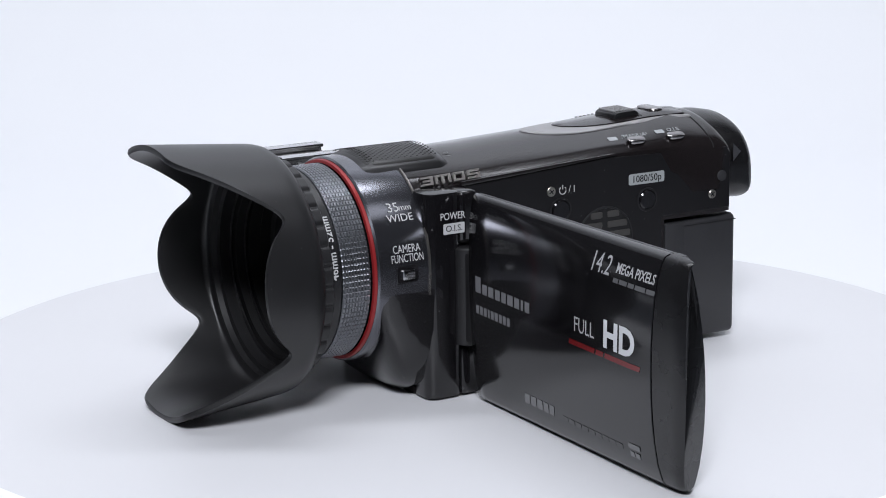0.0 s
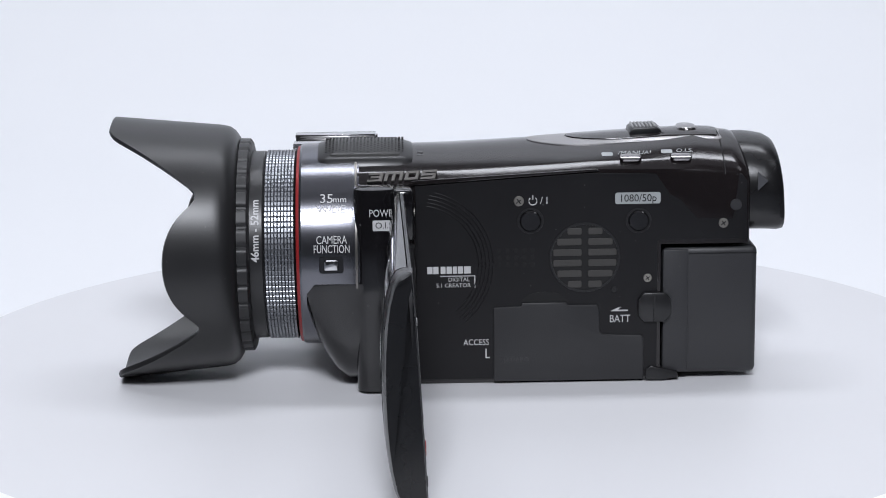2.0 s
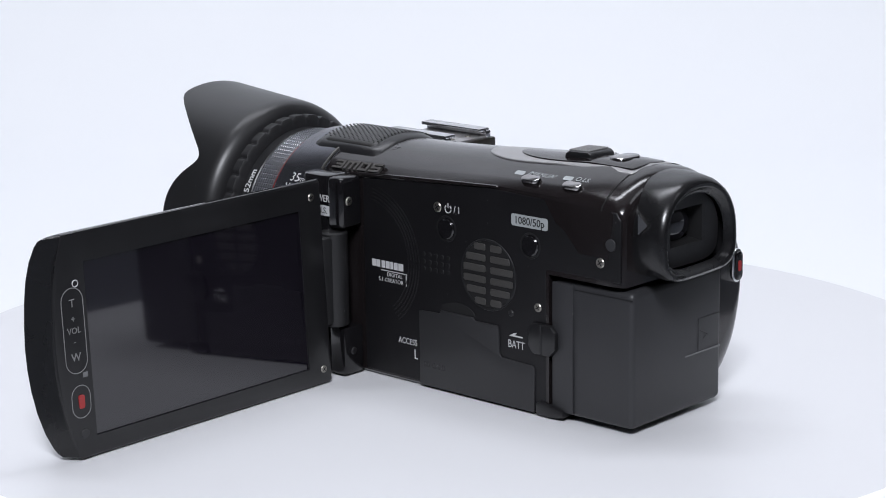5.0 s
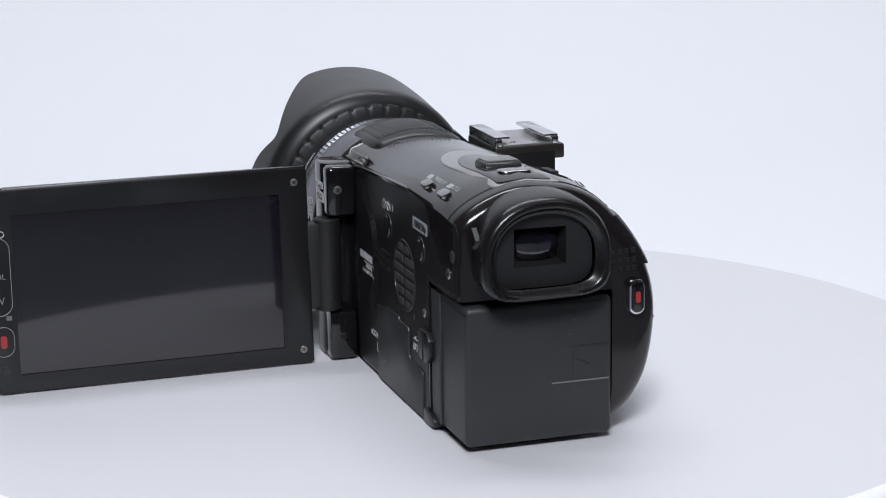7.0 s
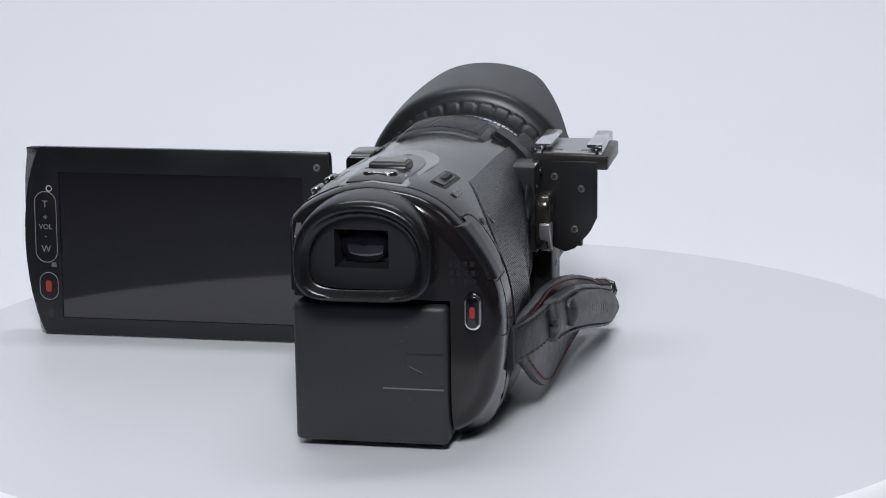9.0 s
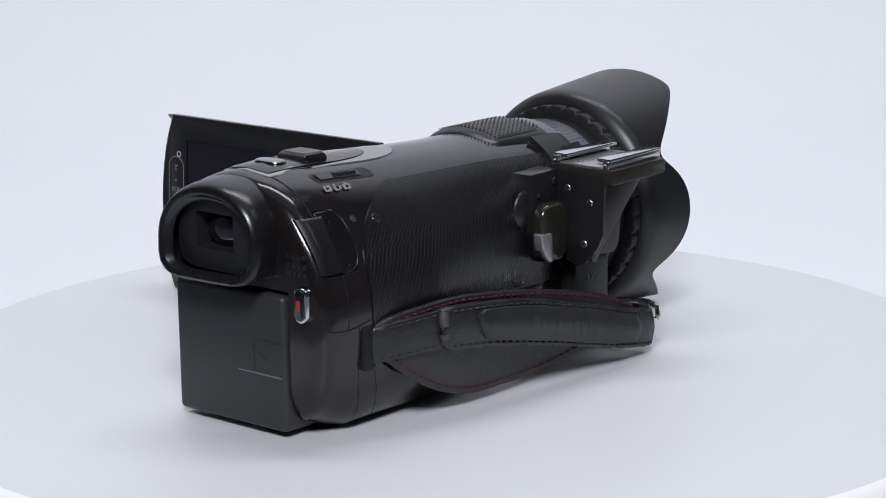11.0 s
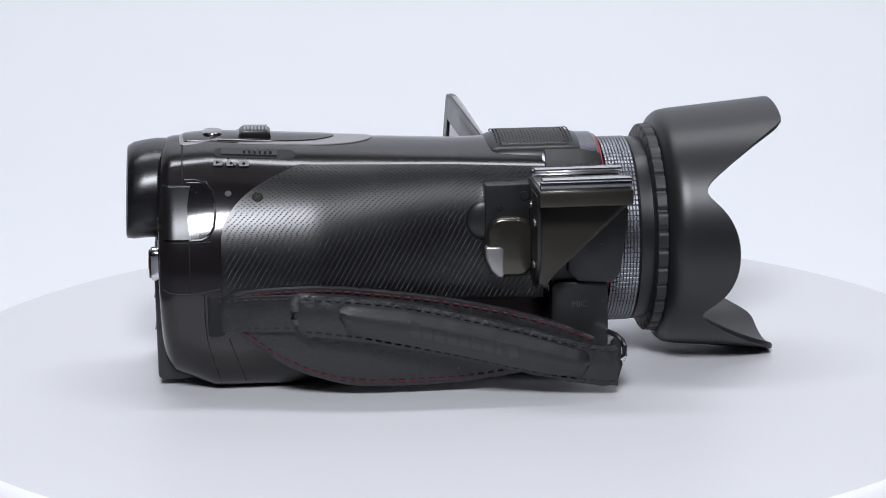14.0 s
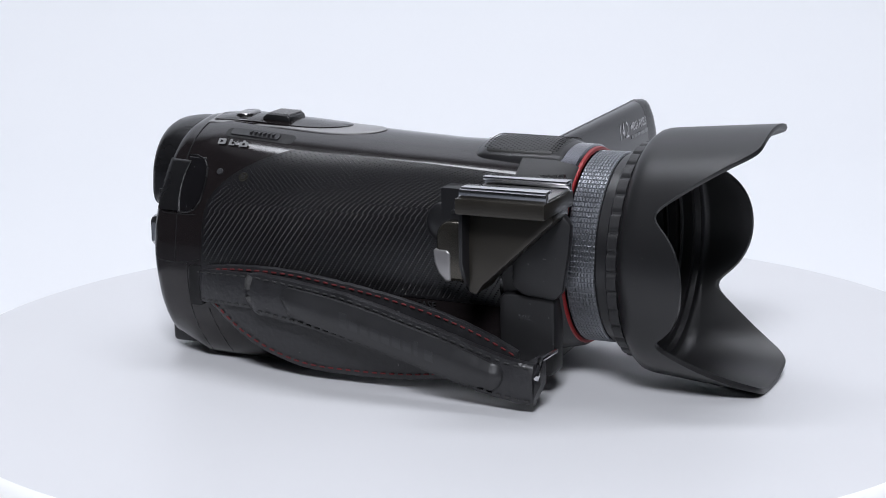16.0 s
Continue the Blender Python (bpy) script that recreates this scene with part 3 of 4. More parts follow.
def build_strap(cc):
    pad_t = [(-67, -31.0, 31.5, 24), (-62, -33, 33.2, 19.5), (-50, -34.5, 34.2, 10.8), (-38, -34.5, 34.2, 6), (-30, -34.5, 33.4, 4.2), (-10, -34.5, 30.6, 4.0), (4, -35, 28.0, 5.0),
             (16, -36.5, 25.4, 7.2), (28, -38.5, 22, 9.5), (37, -40, 18.2, 11)]
    pad = ribbon("hand_strap", pad_t, 2.6, LEATHER, cc, "worn black leather hand strap with red stitching", 0.3, 0.3)
    rear_t = [(-69, -30.2, 30.8, 20.8), (-64, -33.6, 31.6, 21.4), (-56, -35.8, 32.4, 21.8), (-45, -37.4, 32.6, 22)]
    ribbon("rear_band", rear_t, 1.8, LEATHER, pad, "", 0.2, 0.2)
    band_t = [(-47.5, -40.2, 32.6, 23.0), (-45, -41.0, 33.2, 20.8), (-31, -41.6, 32.0, 19.4), (-14, -42.0, 29.8, 16.0), (0, -42.4, 26.4, 13.0), (16, -43.0, 22.4, 9.0), (28, -43.6, 19, 6.4), (37, -43.8, 16.6, 4.6), (43, -43.0, 15.8, 4.2)]
    band_t = [(x, y + 2.2 * min(1, max(0, 0.35 - x / 70)), zt, zb) for x, y, zt, zb in band_t]
    ribbon("front_band", band_t, 3.4, LEATHER, pad, "", 0.9, 0.35)
    plate_t = [(-35, -42.8, 29.4, 26.4), (-33.5, -43.3, 30.6, 22.6), (-28, -43.7, 30.3, 21), (-14, -44.1, 28.2, 17.8), (0, -44.5, 25.0, 14.6), (16, -45.1, 21.0, 10.6), (26, -45.5, 18.0, 8.4), (31, -45.6, 16.2, 8.0), (33.2, -45.0, 15.6, 8.8), (34.6, -44.2, 14.2, 10.2)]
    plate_t = [(x, y + 2.2 * min(1, max(0, 0.35 - x / 70)), zt, zb) for x, y, zt, zb in plate_t]
    plate = ribbon("strap_plate", plate_t, 1.6, PADM, pad, "smooth padded black strap face with a faint maker's mark", 1.2)
    # maker's mark: faint upright bars pressed into the pad
    for k, (lo, hi) in enumerate(((-2.2, 2.4), (-2.0, 1.0), (-2.0, 1.0), (-2.0, 1.1), (-2.0, 1.0), (-2.0, 1.1), (-2.0, 1.0), (-2.0, 2.2), (-2.0, 1.0))):
        x = -15.5 + k * 3.4
        bm = bmesh.new()
        rings = []
        for xx in (x, x + (1.2 if k == 7 else 2.5)):
            y, zt, zb = ease(plate_t, xx)
            zm, hh = (zt + zb) / 2, (zt - zb) / 2
            ring = []
            for i in range(6):
                u = (lo + (hi - lo) * i / 5) / hh
                ring.append((xx, y - 1.2 * (1 - 0.75 * abs(u)) - 0.07, zm + u * hh))
            rings.append(ring + [(p[0], p[1] + 0.5, p[2]) for p in ring[::-1]])
        ring_bridge(bm, rings)
        part("strap_mark", bm, EMBOSS, plate)
    n = [(x, y, zt, zb) for x, y, zt, zb in smooth_table(pad_t, 3.0)]
    stitches("stitching", [(x, y - 0.35, zt - 1.2) for x, y, zt, zb in n[2:]], THREAD, pad)
    stitches("stitching", [(x, y - 0.35, zb + 1.9) for x, y, zt, zb in n[1:] if x < 20], THREAD, pad)
    n = smooth_table(band_t, 3.0)
    stitches("stitching", [(x, y - 0.3, zt - 1.1) for x, y, zt, zb in n[1:]], BTHREAD, pad, r=0.3)
    stitches("stitching", [(x, y - 0.3, zb + 1.2) for x, y, zt, zb in n[1:]], BTHREAD, pad, r=0.3)
    n = smooth_table(rear_t, 3.0)
    stitches("stitching", [(x, y - 0.2, zt - 1.0) for x, y, zt, zb in n], BTHREAD, pad, r=0.25)
    stitches("stitching", [(x, y - 0.2, zb + 1.0) for x, y, zt, zb in n], BTHREAD, pad, r=0.25)
    part("band_end", tube([(-46.6, -37.6, 24.8), (-47.1, -38.0, 26.4), (-47.2, -38.1, 28.4), (-47.1, -38.0, 30.4), (-46.6, -37.6, 32.0)], 1.45, 12), EDGEM, pad, "scuffed grey leather edge")
    # folded end and its wire loop
    bm = bmesh.new()
    ring = [(40.6, -43.6, 4.6), (42.9, -42.8, 5.6), (44.6, -41.4, 10), (44.2, -40.6, 16.2), (42.4, -40.4, 17.2), (41, -43, 16.4)]
    ring_bridge(bm, [[(x, y, z) for x, y, z in ring], [(x + 0.4, y + 3.4, z) for x, y, z in ring]])
    part("strap_fold", bm, LEATHER, pad)
    part("strap_loop", tube([(43.2, -26, 15.6), (44.2, -34, 16.6), (44.4, -40.6, 17.0), (44.8, -43.2, 15.8), (44.7, -43.9, 13.4), (44.2, -43.6, 12.2)], 0.8), CHROME, pad, "thin chrome wire loop")
    part("strap_anchor", prism(rounded(-71.6, -66.8, 19.6, 31.8, 1.4), "y", -31.0, -24, 0.4), INNER, pad, "dark slot for the strap")
    return pad


def tube(path, r, n=10, bm=None):
    bm2 = bmesh.new()
    pts = [Vector(p) for p in path]
    rings = []
    for i, p in enumerate(pts):
        way = (pts[min(i + 1, len(pts) - 1)] - pts[max(i - 1, 0)]).normalized()
        q = way.to_track_quat("Z", "Y").to_matrix()
        rings.append([p + q @ Vector((r * math.cos(2 * math.pi * k / n), r * math.sin(2 * math.pi * k / n), 0)) for k in range(n)])
    ring_bridge(bm2, rings)
    return merge(bm, bm2)


def screw(place, normal, r, parent, material=SCREWM):
    """A small cross-head screw, its head proud; thin dark bars on top paint the cross's shade."""
    nv = Vector(normal).normalized()
    s = part("screw", disc(Vector(place) - nv * 0.2, nv, r, 0.55, 18, 0.2), material, parent, "small cross-head screw")
    q = nv.to_track_quat("Z", "Y").to_matrix()
    bm = bmesh.new()
    for a in (35, 125):
        c, d = math.cos(radians(a)), math.sin(radians(a))
        corner = [(-0.6, -0.11), (0.6, -0.11), (0.6, 0.11), (-0.6, 0.11)]
        rings = [[Vector(place) + nv * h + q @ Vector(((u * c - v * d) * r, (u * d + v * c) * r, 0)) for u, v in corner] for h in (0.3, 0.37 if a == 35 else 0.375)]
        ring_bridge(bm, rings)
    part("screw_cross", bm, INNER, s)
    return s


def side_patch(name, material, parent, x_of, zs, lift, label="", depth=0.8, nx=14):
    """A skin over the grip side: x_of(z) gives its ends at each height."""
    outer, inner = [], []
    for z in zs:
        a, b = x_of(z)
        xs = [a + (b - a) * i / nx for i in range(nx + 1)]
        outer.append([(x, side_y(x, z) - lift, z) for x in xs])
        inner.append([(x, side_y(x, z) + depth, z) for x in xs])
    bm = bmesh.new()
    vo = [[bm.verts.new(p) for p in r] for r in outer]
    vi = [[bm.verts.new(p) for p in r] for r in inner]
    m = nx + 1
    for j in range(len(zs) - 1):
        for i in range(nx):
            bm.faces.new((vo[j][i], vo[j][i + 1], vo[j + 1][i + 1], vo[j + 1][i]))
        bm.faces.new((vo[j][0], vo[j + 1][0], vi[j + 1][0], vi[j][0]))
        bm.faces.new((vo[j][nx], vo[j + 1][nx], vi[j + 1][nx], vi[j][nx]))
    for i in range(nx):
        bm.faces.new((vo[0][i], vo[0][i + 1], vi[0][i + 1], vi[0][i]))
        bm.faces.new((vo[-1][i], vo[-1][i + 1], vi[-1][i + 1], vi[-1][i]))
    return part(name, bm, material, parent, label, 50)


def top_plate(outline, lift, material, name, parent, label="", sink=0.6, rows=5):
    """A plate that follows the top of the body inside an outline (x, y)."""
    cx = sum(p[0] for p in outline) / len(outline)
    cy = sum(p[1] for p in outline) / len(outline)
    rings = [[(x, y, top_z(x, y) - sink) for x, y in outline], [(x, y, top_z(x, y) + lift - 0.15) for x, y in outline]]
    for k in range(rows):
        f = 0.985 - 0.97 * k / (rows - 1)
        rings.append([(cx + (x - cx) * f, cy + (y - cy) * f, top_z(cx + (x - cx) * f, cy + (y - cy) * f) + lift) for x, y in outline])
    bm = bmesh.new()
    ring_bridge(bm, rings)
    return part(name, bm, material, parent, label, 35)


def teardrop(x_rear, x_tip, hw_rear, cy=4.6, n=26):
    pts = []
    for i in range(n + 1):
        a = -math.pi / 2 + math.pi * i / n
        pts.append((x_tip - 20 + 20 * math.cos(a) ** 0.9 if math.cos(a) > 1e-9 else x_tip - 20, cy + hw_rear * 1.02 * math.sin(a)))
    pts += [(x_tip - 30, cy + hw_rear), (x_rear + 0.5, cy + hw_rear * 0.98), (x_rear, cy + hw_rear * 0.9), (x_rear - 0.4, cy), (x_rear, cy - hw_rear * 0.9), (x_rear + 0.5, cy - hw_rear * 0.98), (x_tip - 30, cy - hw_rear)]
    return pts


def on_side(x, z, lift=0.0):
    """Print on the screen side of the body."""
    return facing((x, 25.62 + lift, z), (-1, 0, 0), (0, 0, 1))


def build_side(cc, body):
    """All that is set in the flat screen side."""
    edge = [(10.4, 3.0), (10.4, 60.0), (-40, 63.0), (-60, 62.6), (-82.5, 62), (-84, 60), (-84, 43.2), (-59.0, 43.2), (-58.6, 42.8), (-58.6, 3.0)]
    plate = part("side_plate", prism(edge, "y", 24.8, 25.62, 0.15, 1), SATINSIDE, cc, "satin black side plate with white print")
    part("ledge", prism([(11.5, 60.2), (11.5, 61.6), (-20, 63.2), (-41, 64.2), (-42, 63.6)], "y", 24.6, 26.1, 0.3), SHELL, plate)
    # card door
    door = [(-11.6, 2.2), (-11.6, 24.2), (-19.5, 24.5), (-19.9, 25.5), (-32.4, 25.5), (-32.8, 24.6), (-41.2, 24.6), (-41.8, 23.6), (-42.0, 16.8), (-42.8, 15.8), (-54.0, 15.4), (-54.7, 14.6), (-54.7, 2.2)]
    part("card_door", prism(door, "y", 25.0, 26.15, 0.3), GREYP, plate, "dark grey memory card door")
    part("thumb_notch", prism([(-26.2 + 6.6 * math.cos(a), 25.6 + 3.0 * math.sin(a)) for a in [math.pi * k / 14 for k in range(15)]], "y", 25.3, 25.75, 0.05, 1), INNER, plate)
    # battery latch
    oct_pts = [(-53, 21.4), (-53, 26), (-54.6, 28), (-60.6, 28), (-62.6, 26), (-62.6, 21.4), (-60.6, 19.3), (-54.6, 19.3)]
    latch = part("battery_latch", prism(oct_pts, "y", 25.0, 26.9, 0.5), SATIN, plate, "sliding battery latch")
    part("latch_rib", prism([(-57.4, 19.6), (-57.9, 19.6), (-57.9, 27.7), (-57.4, 27.7)], "y", 26.7, 27.15, 0.1, 1), MATTE, latch)
    part("latch_foot", prism([(-55.4, 2.0), (-55.2, 5), (-57, 6.2), (-59.6, 5.4), (-64.6, 4.4), (-65, 2.6), (-60, 1.8)], "y", 22, 26.3, 0.4), SATIN, plate)
    # speaker grille
    part("speaker_well", disc((-37.8, 25.45, 38.5), (0, 1, 0), 9.7, 0.25, 48, 0.1), INNER, plate)
    for k, z in enumerate((46.2, 43.1, 40.0, 36.9, 33.8, 30.7)):
        half = math.sqrt(max(0.5, 9.2 ** 2 - (z - 38.5) ** 2))
        for s in (-1, 1):
            a, b = sorted((-37.8 + s * 0.9, -37.8 + s * half))
            if b - a > 1.2:
                part("slat", prism(rounded(a, b, z - 0.98, z + 0.98, 0.5, 3), "y", 25.5, 25.95, 0.12, 1), GRILLE, plate)
    part("grille_rim", revolve_y((-37.8, 38.5), [(25.5, 9.5), (25.85, 9.6), (25.85, 10.1), (25.5, 10.3)]), SATIN, plate)
    for i in range(5):
        for j in range(3):
            part("mic_hole", disc((-13.4 - 2.35 * i, 25.5, 40.9 - 2.1 * j), (0, 1, 0), 0.68, 0.2, 12, 0.05), INNER, plate)
    for x, z, r in ((-22.3, 49.4, 3.0), (-53.1, 49.0, 2.9)):
        b = part("round_button", disc((x, 25.3, z), (0, 1, 0), r, 0.95, 32, 0.35), GLOSS, plate, "small round black push button")
        part("button_ring", revolve_y((x, z), [(25.5, r + 0.15), (25.8, r + 0.25), (25.8, r + 0.7), (25.5, r + 0.8)], 32), SATIN, b)
    screw((-19.0, 25.62, 55.2), (0, 1, 0), 1.5, plate)
    screw((-77.3, 25.62, 47.9), (0, 1, 0), 1.4, plate)
    screw((-55.8, 25.62, 32.2), (0, 1, 0), 1.25, plate)
    screw((-46.2, 25.62, 29.0), (0, 1, 0), 0.9, plate, SATIN)
    part("screw_plug", disc((-80.8, 25.5, 53.2), (0, 1, 0), 1.65, 0.45, 24, 0.1), BATTM, plate, "grey rubber screw plug")
    lettering("SD CARD", 2.2, on_side(-17.6, 8.6, 0.56), FAINT, plate, squeeze=0.9)
    # raised rings moulded round the hinge
    for k in range(5):
        r = 17.4 + 1.05 * k
        pts = [(10 - r * math.cos(radians(a)), 25.66, 37 + r * math.sin(radians(a))) for a in range(-52, 84, 4)]
        part("moulded_ring", tube([p for p in pts if 4.5 < p[2] < 58 and p[0] < 8.5], 0.16, 6), SATINSIDE, plate)
    # print
    part("label_plate", prism(rounded(-59.3, -46.4, 53.9, 57.2, 0.6, 3), "y", 25.5, 25.72, 0), LABEL, plate, "pale grey video format label")
    lettering("1080/50p", 3.0, on_side(-52.85, 55.5, 0.16), INNER, plate, squeeze=0.95)
    lettering("BATT", 3.1, on_side(-47.9, 20.2), INK, plate, squeeze=0.8)
    part("print_arrow", prism([(-50.2, 22.5), (-50.2, 22.9), (-47.4, 22.9), (-48.2, 23.7), (-47.2, 23.5), (-45.2, 22.5)], "y", 25.5, 25.68, 0), INK, plate)
    lettering("ACCESS", 2.5, on_side(-6.6, 13.9), INK, plate, squeeze=0.85)
    part("print_mark", prism([(-9.2, 9.2), (-10.4, 9.2), (-10.4, 9.55), (-9.55, 9.55), (-9.55, 12), (-9.2, 12)], "y", 25.5, 25.68, 0), INK, plate)
    lettering("DIGITAL", 1.65, on_side(-1.8, 32.6), INK, plate)
    lettering("5.1 CREATOR", 1.65, on_side(-0.2, 30.9), INK, plate)
    part("print_line", prism([(-6.2, 30.2), (-6.5, 30.2), (-6.5, 33.8), (3.6, 33.8), (3.6, 33.55), (-6.2, 33.55)], "y", 25.5, 25.68, 0), INK, plate)
    for a, b in ((7.2, 5.7), (5.5, 4.0), (3.4, 2.0), (1.7, 0.2), (-0.1, -1.2), (-1.5, -3.0), (-3.3, -5.2)):
        bm = prism([(a, 34.4), (b, 34.4), (b, 36.5), (a, 36.5)], "y", 25.5, 25.68, 0)
        part("maker_mark", bm, INK, plate)
    part("power_mark", arc_bar((-23.0, 55.2), 1.15), INK, plate)
    lettering("/ I", 2.9, on_side(-26.2, 55.2), INK, plate)
    # buttons on the sloping shoulder
    for x in (-51.0, -65.4):
        up = Vector((0, -0.9, 0.43))
        bm = prism(rounded(-3.1, 3.1, -1.5, 1.5, 1.45, 6), "z", -0.6, 1.0, 0.45)
        m = facing((x, 22.6, 66.3), (-1, 0, 0), up)
        bmesh.ops.transform(bm, matrix=m, verts=bm.verts[:])
        part("shoulder_button", bm, DARKCHROME, cc, "oval chrome push button")
    for words, x, mark in (("/MANUAL", -52.6, -44.6), ("O.I.S.", -66.6, -61.6)):
        m = facing((x, 19.8, top_z(x, 19.8) + 0.1), (-1, 0, 0), (0, -0.89, 0.45))
        lettering(words, 2.3, m, LABEL, cc, slant=0.2)
        bm = prism(rounded(-1.6, 1.6, -0.85, 0.85, 0.4, 3), "z", 0, 0.06, 0)
        bmesh.ops.transform(bm, matrix=facing((mark, 19.8, top_z(mark, 19.8) + 0.08), (-1, 0, 0), (0, -0.89, 0.45)), verts=bm.verts[:])
        part("print_mark", bm, LABEL, cc)
    # raised silver sensor mark, drawn as plain blocks
    m = facing((14.0, 23.9, 62.6), (-1, 0.02, 0.04), (0, -0.72, 0.70))
    glyphs = (
        [(-9.6, -1.5), (-5.4, -1.5), (-5.4, 1.5), (-9.6, 1.5), (-9.6, 0.8), (-6.4, 0.8), (-6.4, 0.35), (-8.8, 0.35), (-8.8, -0.35), (-6.4, -0.35), (-6.4, -0.8), (-9.6, -0.8)],
        [(-4.8, -1.5), (-3.9, -1.5), (-3.9, 0.75), (-2.7, 0.75), (-2.7, -1.5), (-1.8, -1.5), (-1.8, 0.75), (-0.6, 0.75), (-0.6, -1.5), (0.3, -1.5), (0.3, 1.5), (-4.8, 1.5)],
        [(1.0, 1.5), (1.0, -1.5), (4.8, -1.5), (4.8, 1.5), (1.2, 1.5), (1.95, 0.75), (3.9, 0.75), (3.9, -0.75), (1.9, -0.75), (1.9, 0.7)],
        [(5.6, -1.5), (9.7, -1.5), (9.7, 0.35), (6.5, 0.35), (6.5, 0.8), (9.7, 0.8), (9.7, 1.5), (5.6, 1.5), (5.6, -0.35), (8.8, -0.35), (8.8, -0.8), (5.6, -0.8)])
    for pts in glyphs:
        bm = prism([(x + 0.25 * z, z) for x, z in pts], "z", -0.4, 0.35, 0)
        bmesh.ops.transform(bm, matrix=m, verts=bm.verts[:])
        part("silver_mark", bm, MARKMETAL, cc, "raised silver mark")
    return plate


def revolve_y(centre, profile, n=48):
    bm = bmesh.new()
    ring_bridge(bm, [[(centre[0] + r * math.cos(2 * math.pi * i / n), y, centre[1] + r * math.sin(2 * math.pi * i / n)) for i in range(n)] for y, r in profile], caps=False)
    return bm


def arc_bar(c, r):
    """The on-off mark: an open ring with a stroke."""
    bm = tube([(c[0] - r * math.sin(radians(a)), 25.66, c[1] + r * math.cos(radians(a))) for a in range(40, 321, 20)], 0.17, 6)
    return box(c[0] - 0.16, c[0] + 0.16, 25.5, 25.7, c[1] + 0.3, c[1] + 1.6, 0, bm=bm)


def build_top(cc):
    # microphone grille over the lens
    def shell(r, x0, x1, a, edge=0.0):
        rings = []
        for x, e in ((x0, 1.8), (x0 + 0.6, 1.0), (x0 + 3.5, 0), (x1 - 4, 0), (x1 - 0.8, 0.9), (x1, 1.8)):
            ring = []
            for k in range(25):
                u = -1 + 2 * k / 24
                ring.append(around(x, r - e - 2.0 * max(0, abs(u) - 0.82) / 0.18, 90 + a * u))
            for k in range(24, -1, -1):
                u = -1 + 2 * k / 24
                ring.append(around(x, r - 5, 90 + a * u))
            rings.append(ring)
        bm = bmesh.new()
        ring_bridge(bm, rings)
        return bm
    base = part("mic_base", shell(30.3, 10.5, 38.8, 31), SATIN, cc, "raised microphone housing over the lens", 50)
    part("mic_grille", shell(30.75, 12.0, 37.2, 27), MESHM, base, "dark perforated microphone grille", 50)
    bm = bmesh.new()
    for k in range(23):
        for j in range(-7, 8):
            x = 13.6 + k * 1.0
            a = 90 + (j + (0.5 if k % 2 else 0)) * 2.75
            p, q = Vector(around(x, 30.62, a)), Vector(around(0, 1, a, 0, 0))
            disc(p, q, 0.3, 0.2, 6, 0.04, bm)
    tagged(part("perforation", bm, INNER, base), kind="stuff")
    lettering("5.1", 2.4, facing((8.6, 13.5, top_z(8.6, 13.5) + 0.12), (0, 0.93, -0.36), (1, 0, 0)), DIMINK, cc)
    # zoom rocker, shutter button and their plate
    silver = top_plate(teardrop(-78.3, -22.5, 9.3), 0.35, SILVER, "zoom_plate", cc, "silver teardrop plate round the zoom rocker")
    top_plate(teardrop(-77.2, -33.5, 7.6), 0.62, SHELL, "zoom_well", silver)
    bm = bmesh.new()
    prof = [(-61.6, 71.2), (-61.2, 72.3), (-60.0, 73.1), (-53.4, 72.9), (-52.2, 72.2), (-51.8, 70.4)]
    prism([(x, z) for x, z in prof], "y", -0.6, 9.8, 0.5, 2, bm)
    rocker = part("zoom_rocker", bm, SATIN, silver, "ribbed zoom rocker")
    for k in range(7):
        x = -59.8 + k * 1.05
        part("rib", box(x, x + 0.55, 0.2, 9.0, 72.6, 73.45 - 0.03 * k, 0.15, 1), SILVER, rocker)
    bm = prism(rounded(-71.8, -66.2, -0.2, 9.4, 2.6, 6), "z", 71.0, 72.7, 0.7, 3)
    part("photo_button", bm, DARKCHROME, silver, "oval chrome shutter button")
    lettering("T", 2.2, facing((-61.2, -1.0, top_z(-61.2, -1.0) + 0.75), (-1, 0, 0), (0, -1, 0.1)), DIMINK, silver)
    lettering("W", 2.0, facing((-61.2, 10.2, top_z(-61.2, 10.2) + 0.75), (-1, 0, 0), (0, -1, -0.1)), DIMINK, silver)
    # mode slider on the grip side shoulder
    slide = top_plate([(x, y) for x, y in rounded(-68.5, -45.5, -12.6, -8.2, 1.6)], 0.12, INNER, "slider_well", cc, "recessed mode slider")
    bm = bmesh.new()
    out = rounded(-66.5, -50.5, -11.8, -8.8, 0.6, 3)
    ring_bridge(bm, [[(x, y, top_z(x, y) - 0.4) for x, y in out], [(x, y, top_z(x, y) + 0.55) for x, y in out]])
    knob = part("slider_knob", bm, SATIN, slide)
    for k in range(6):
        x = -60.2 + 1.5 * k
        part("knob_rib", prism([(x, top_z(x, -10.3)), (x + 0.6, top_z(x, -10.3)), (x + 0.6, top_z(x, -10.3) + 1.0), (x, top_z(x, -10.3) + 1.0)], "y", -11.4, -9.2, 0.12, 1), GREYP, knob)
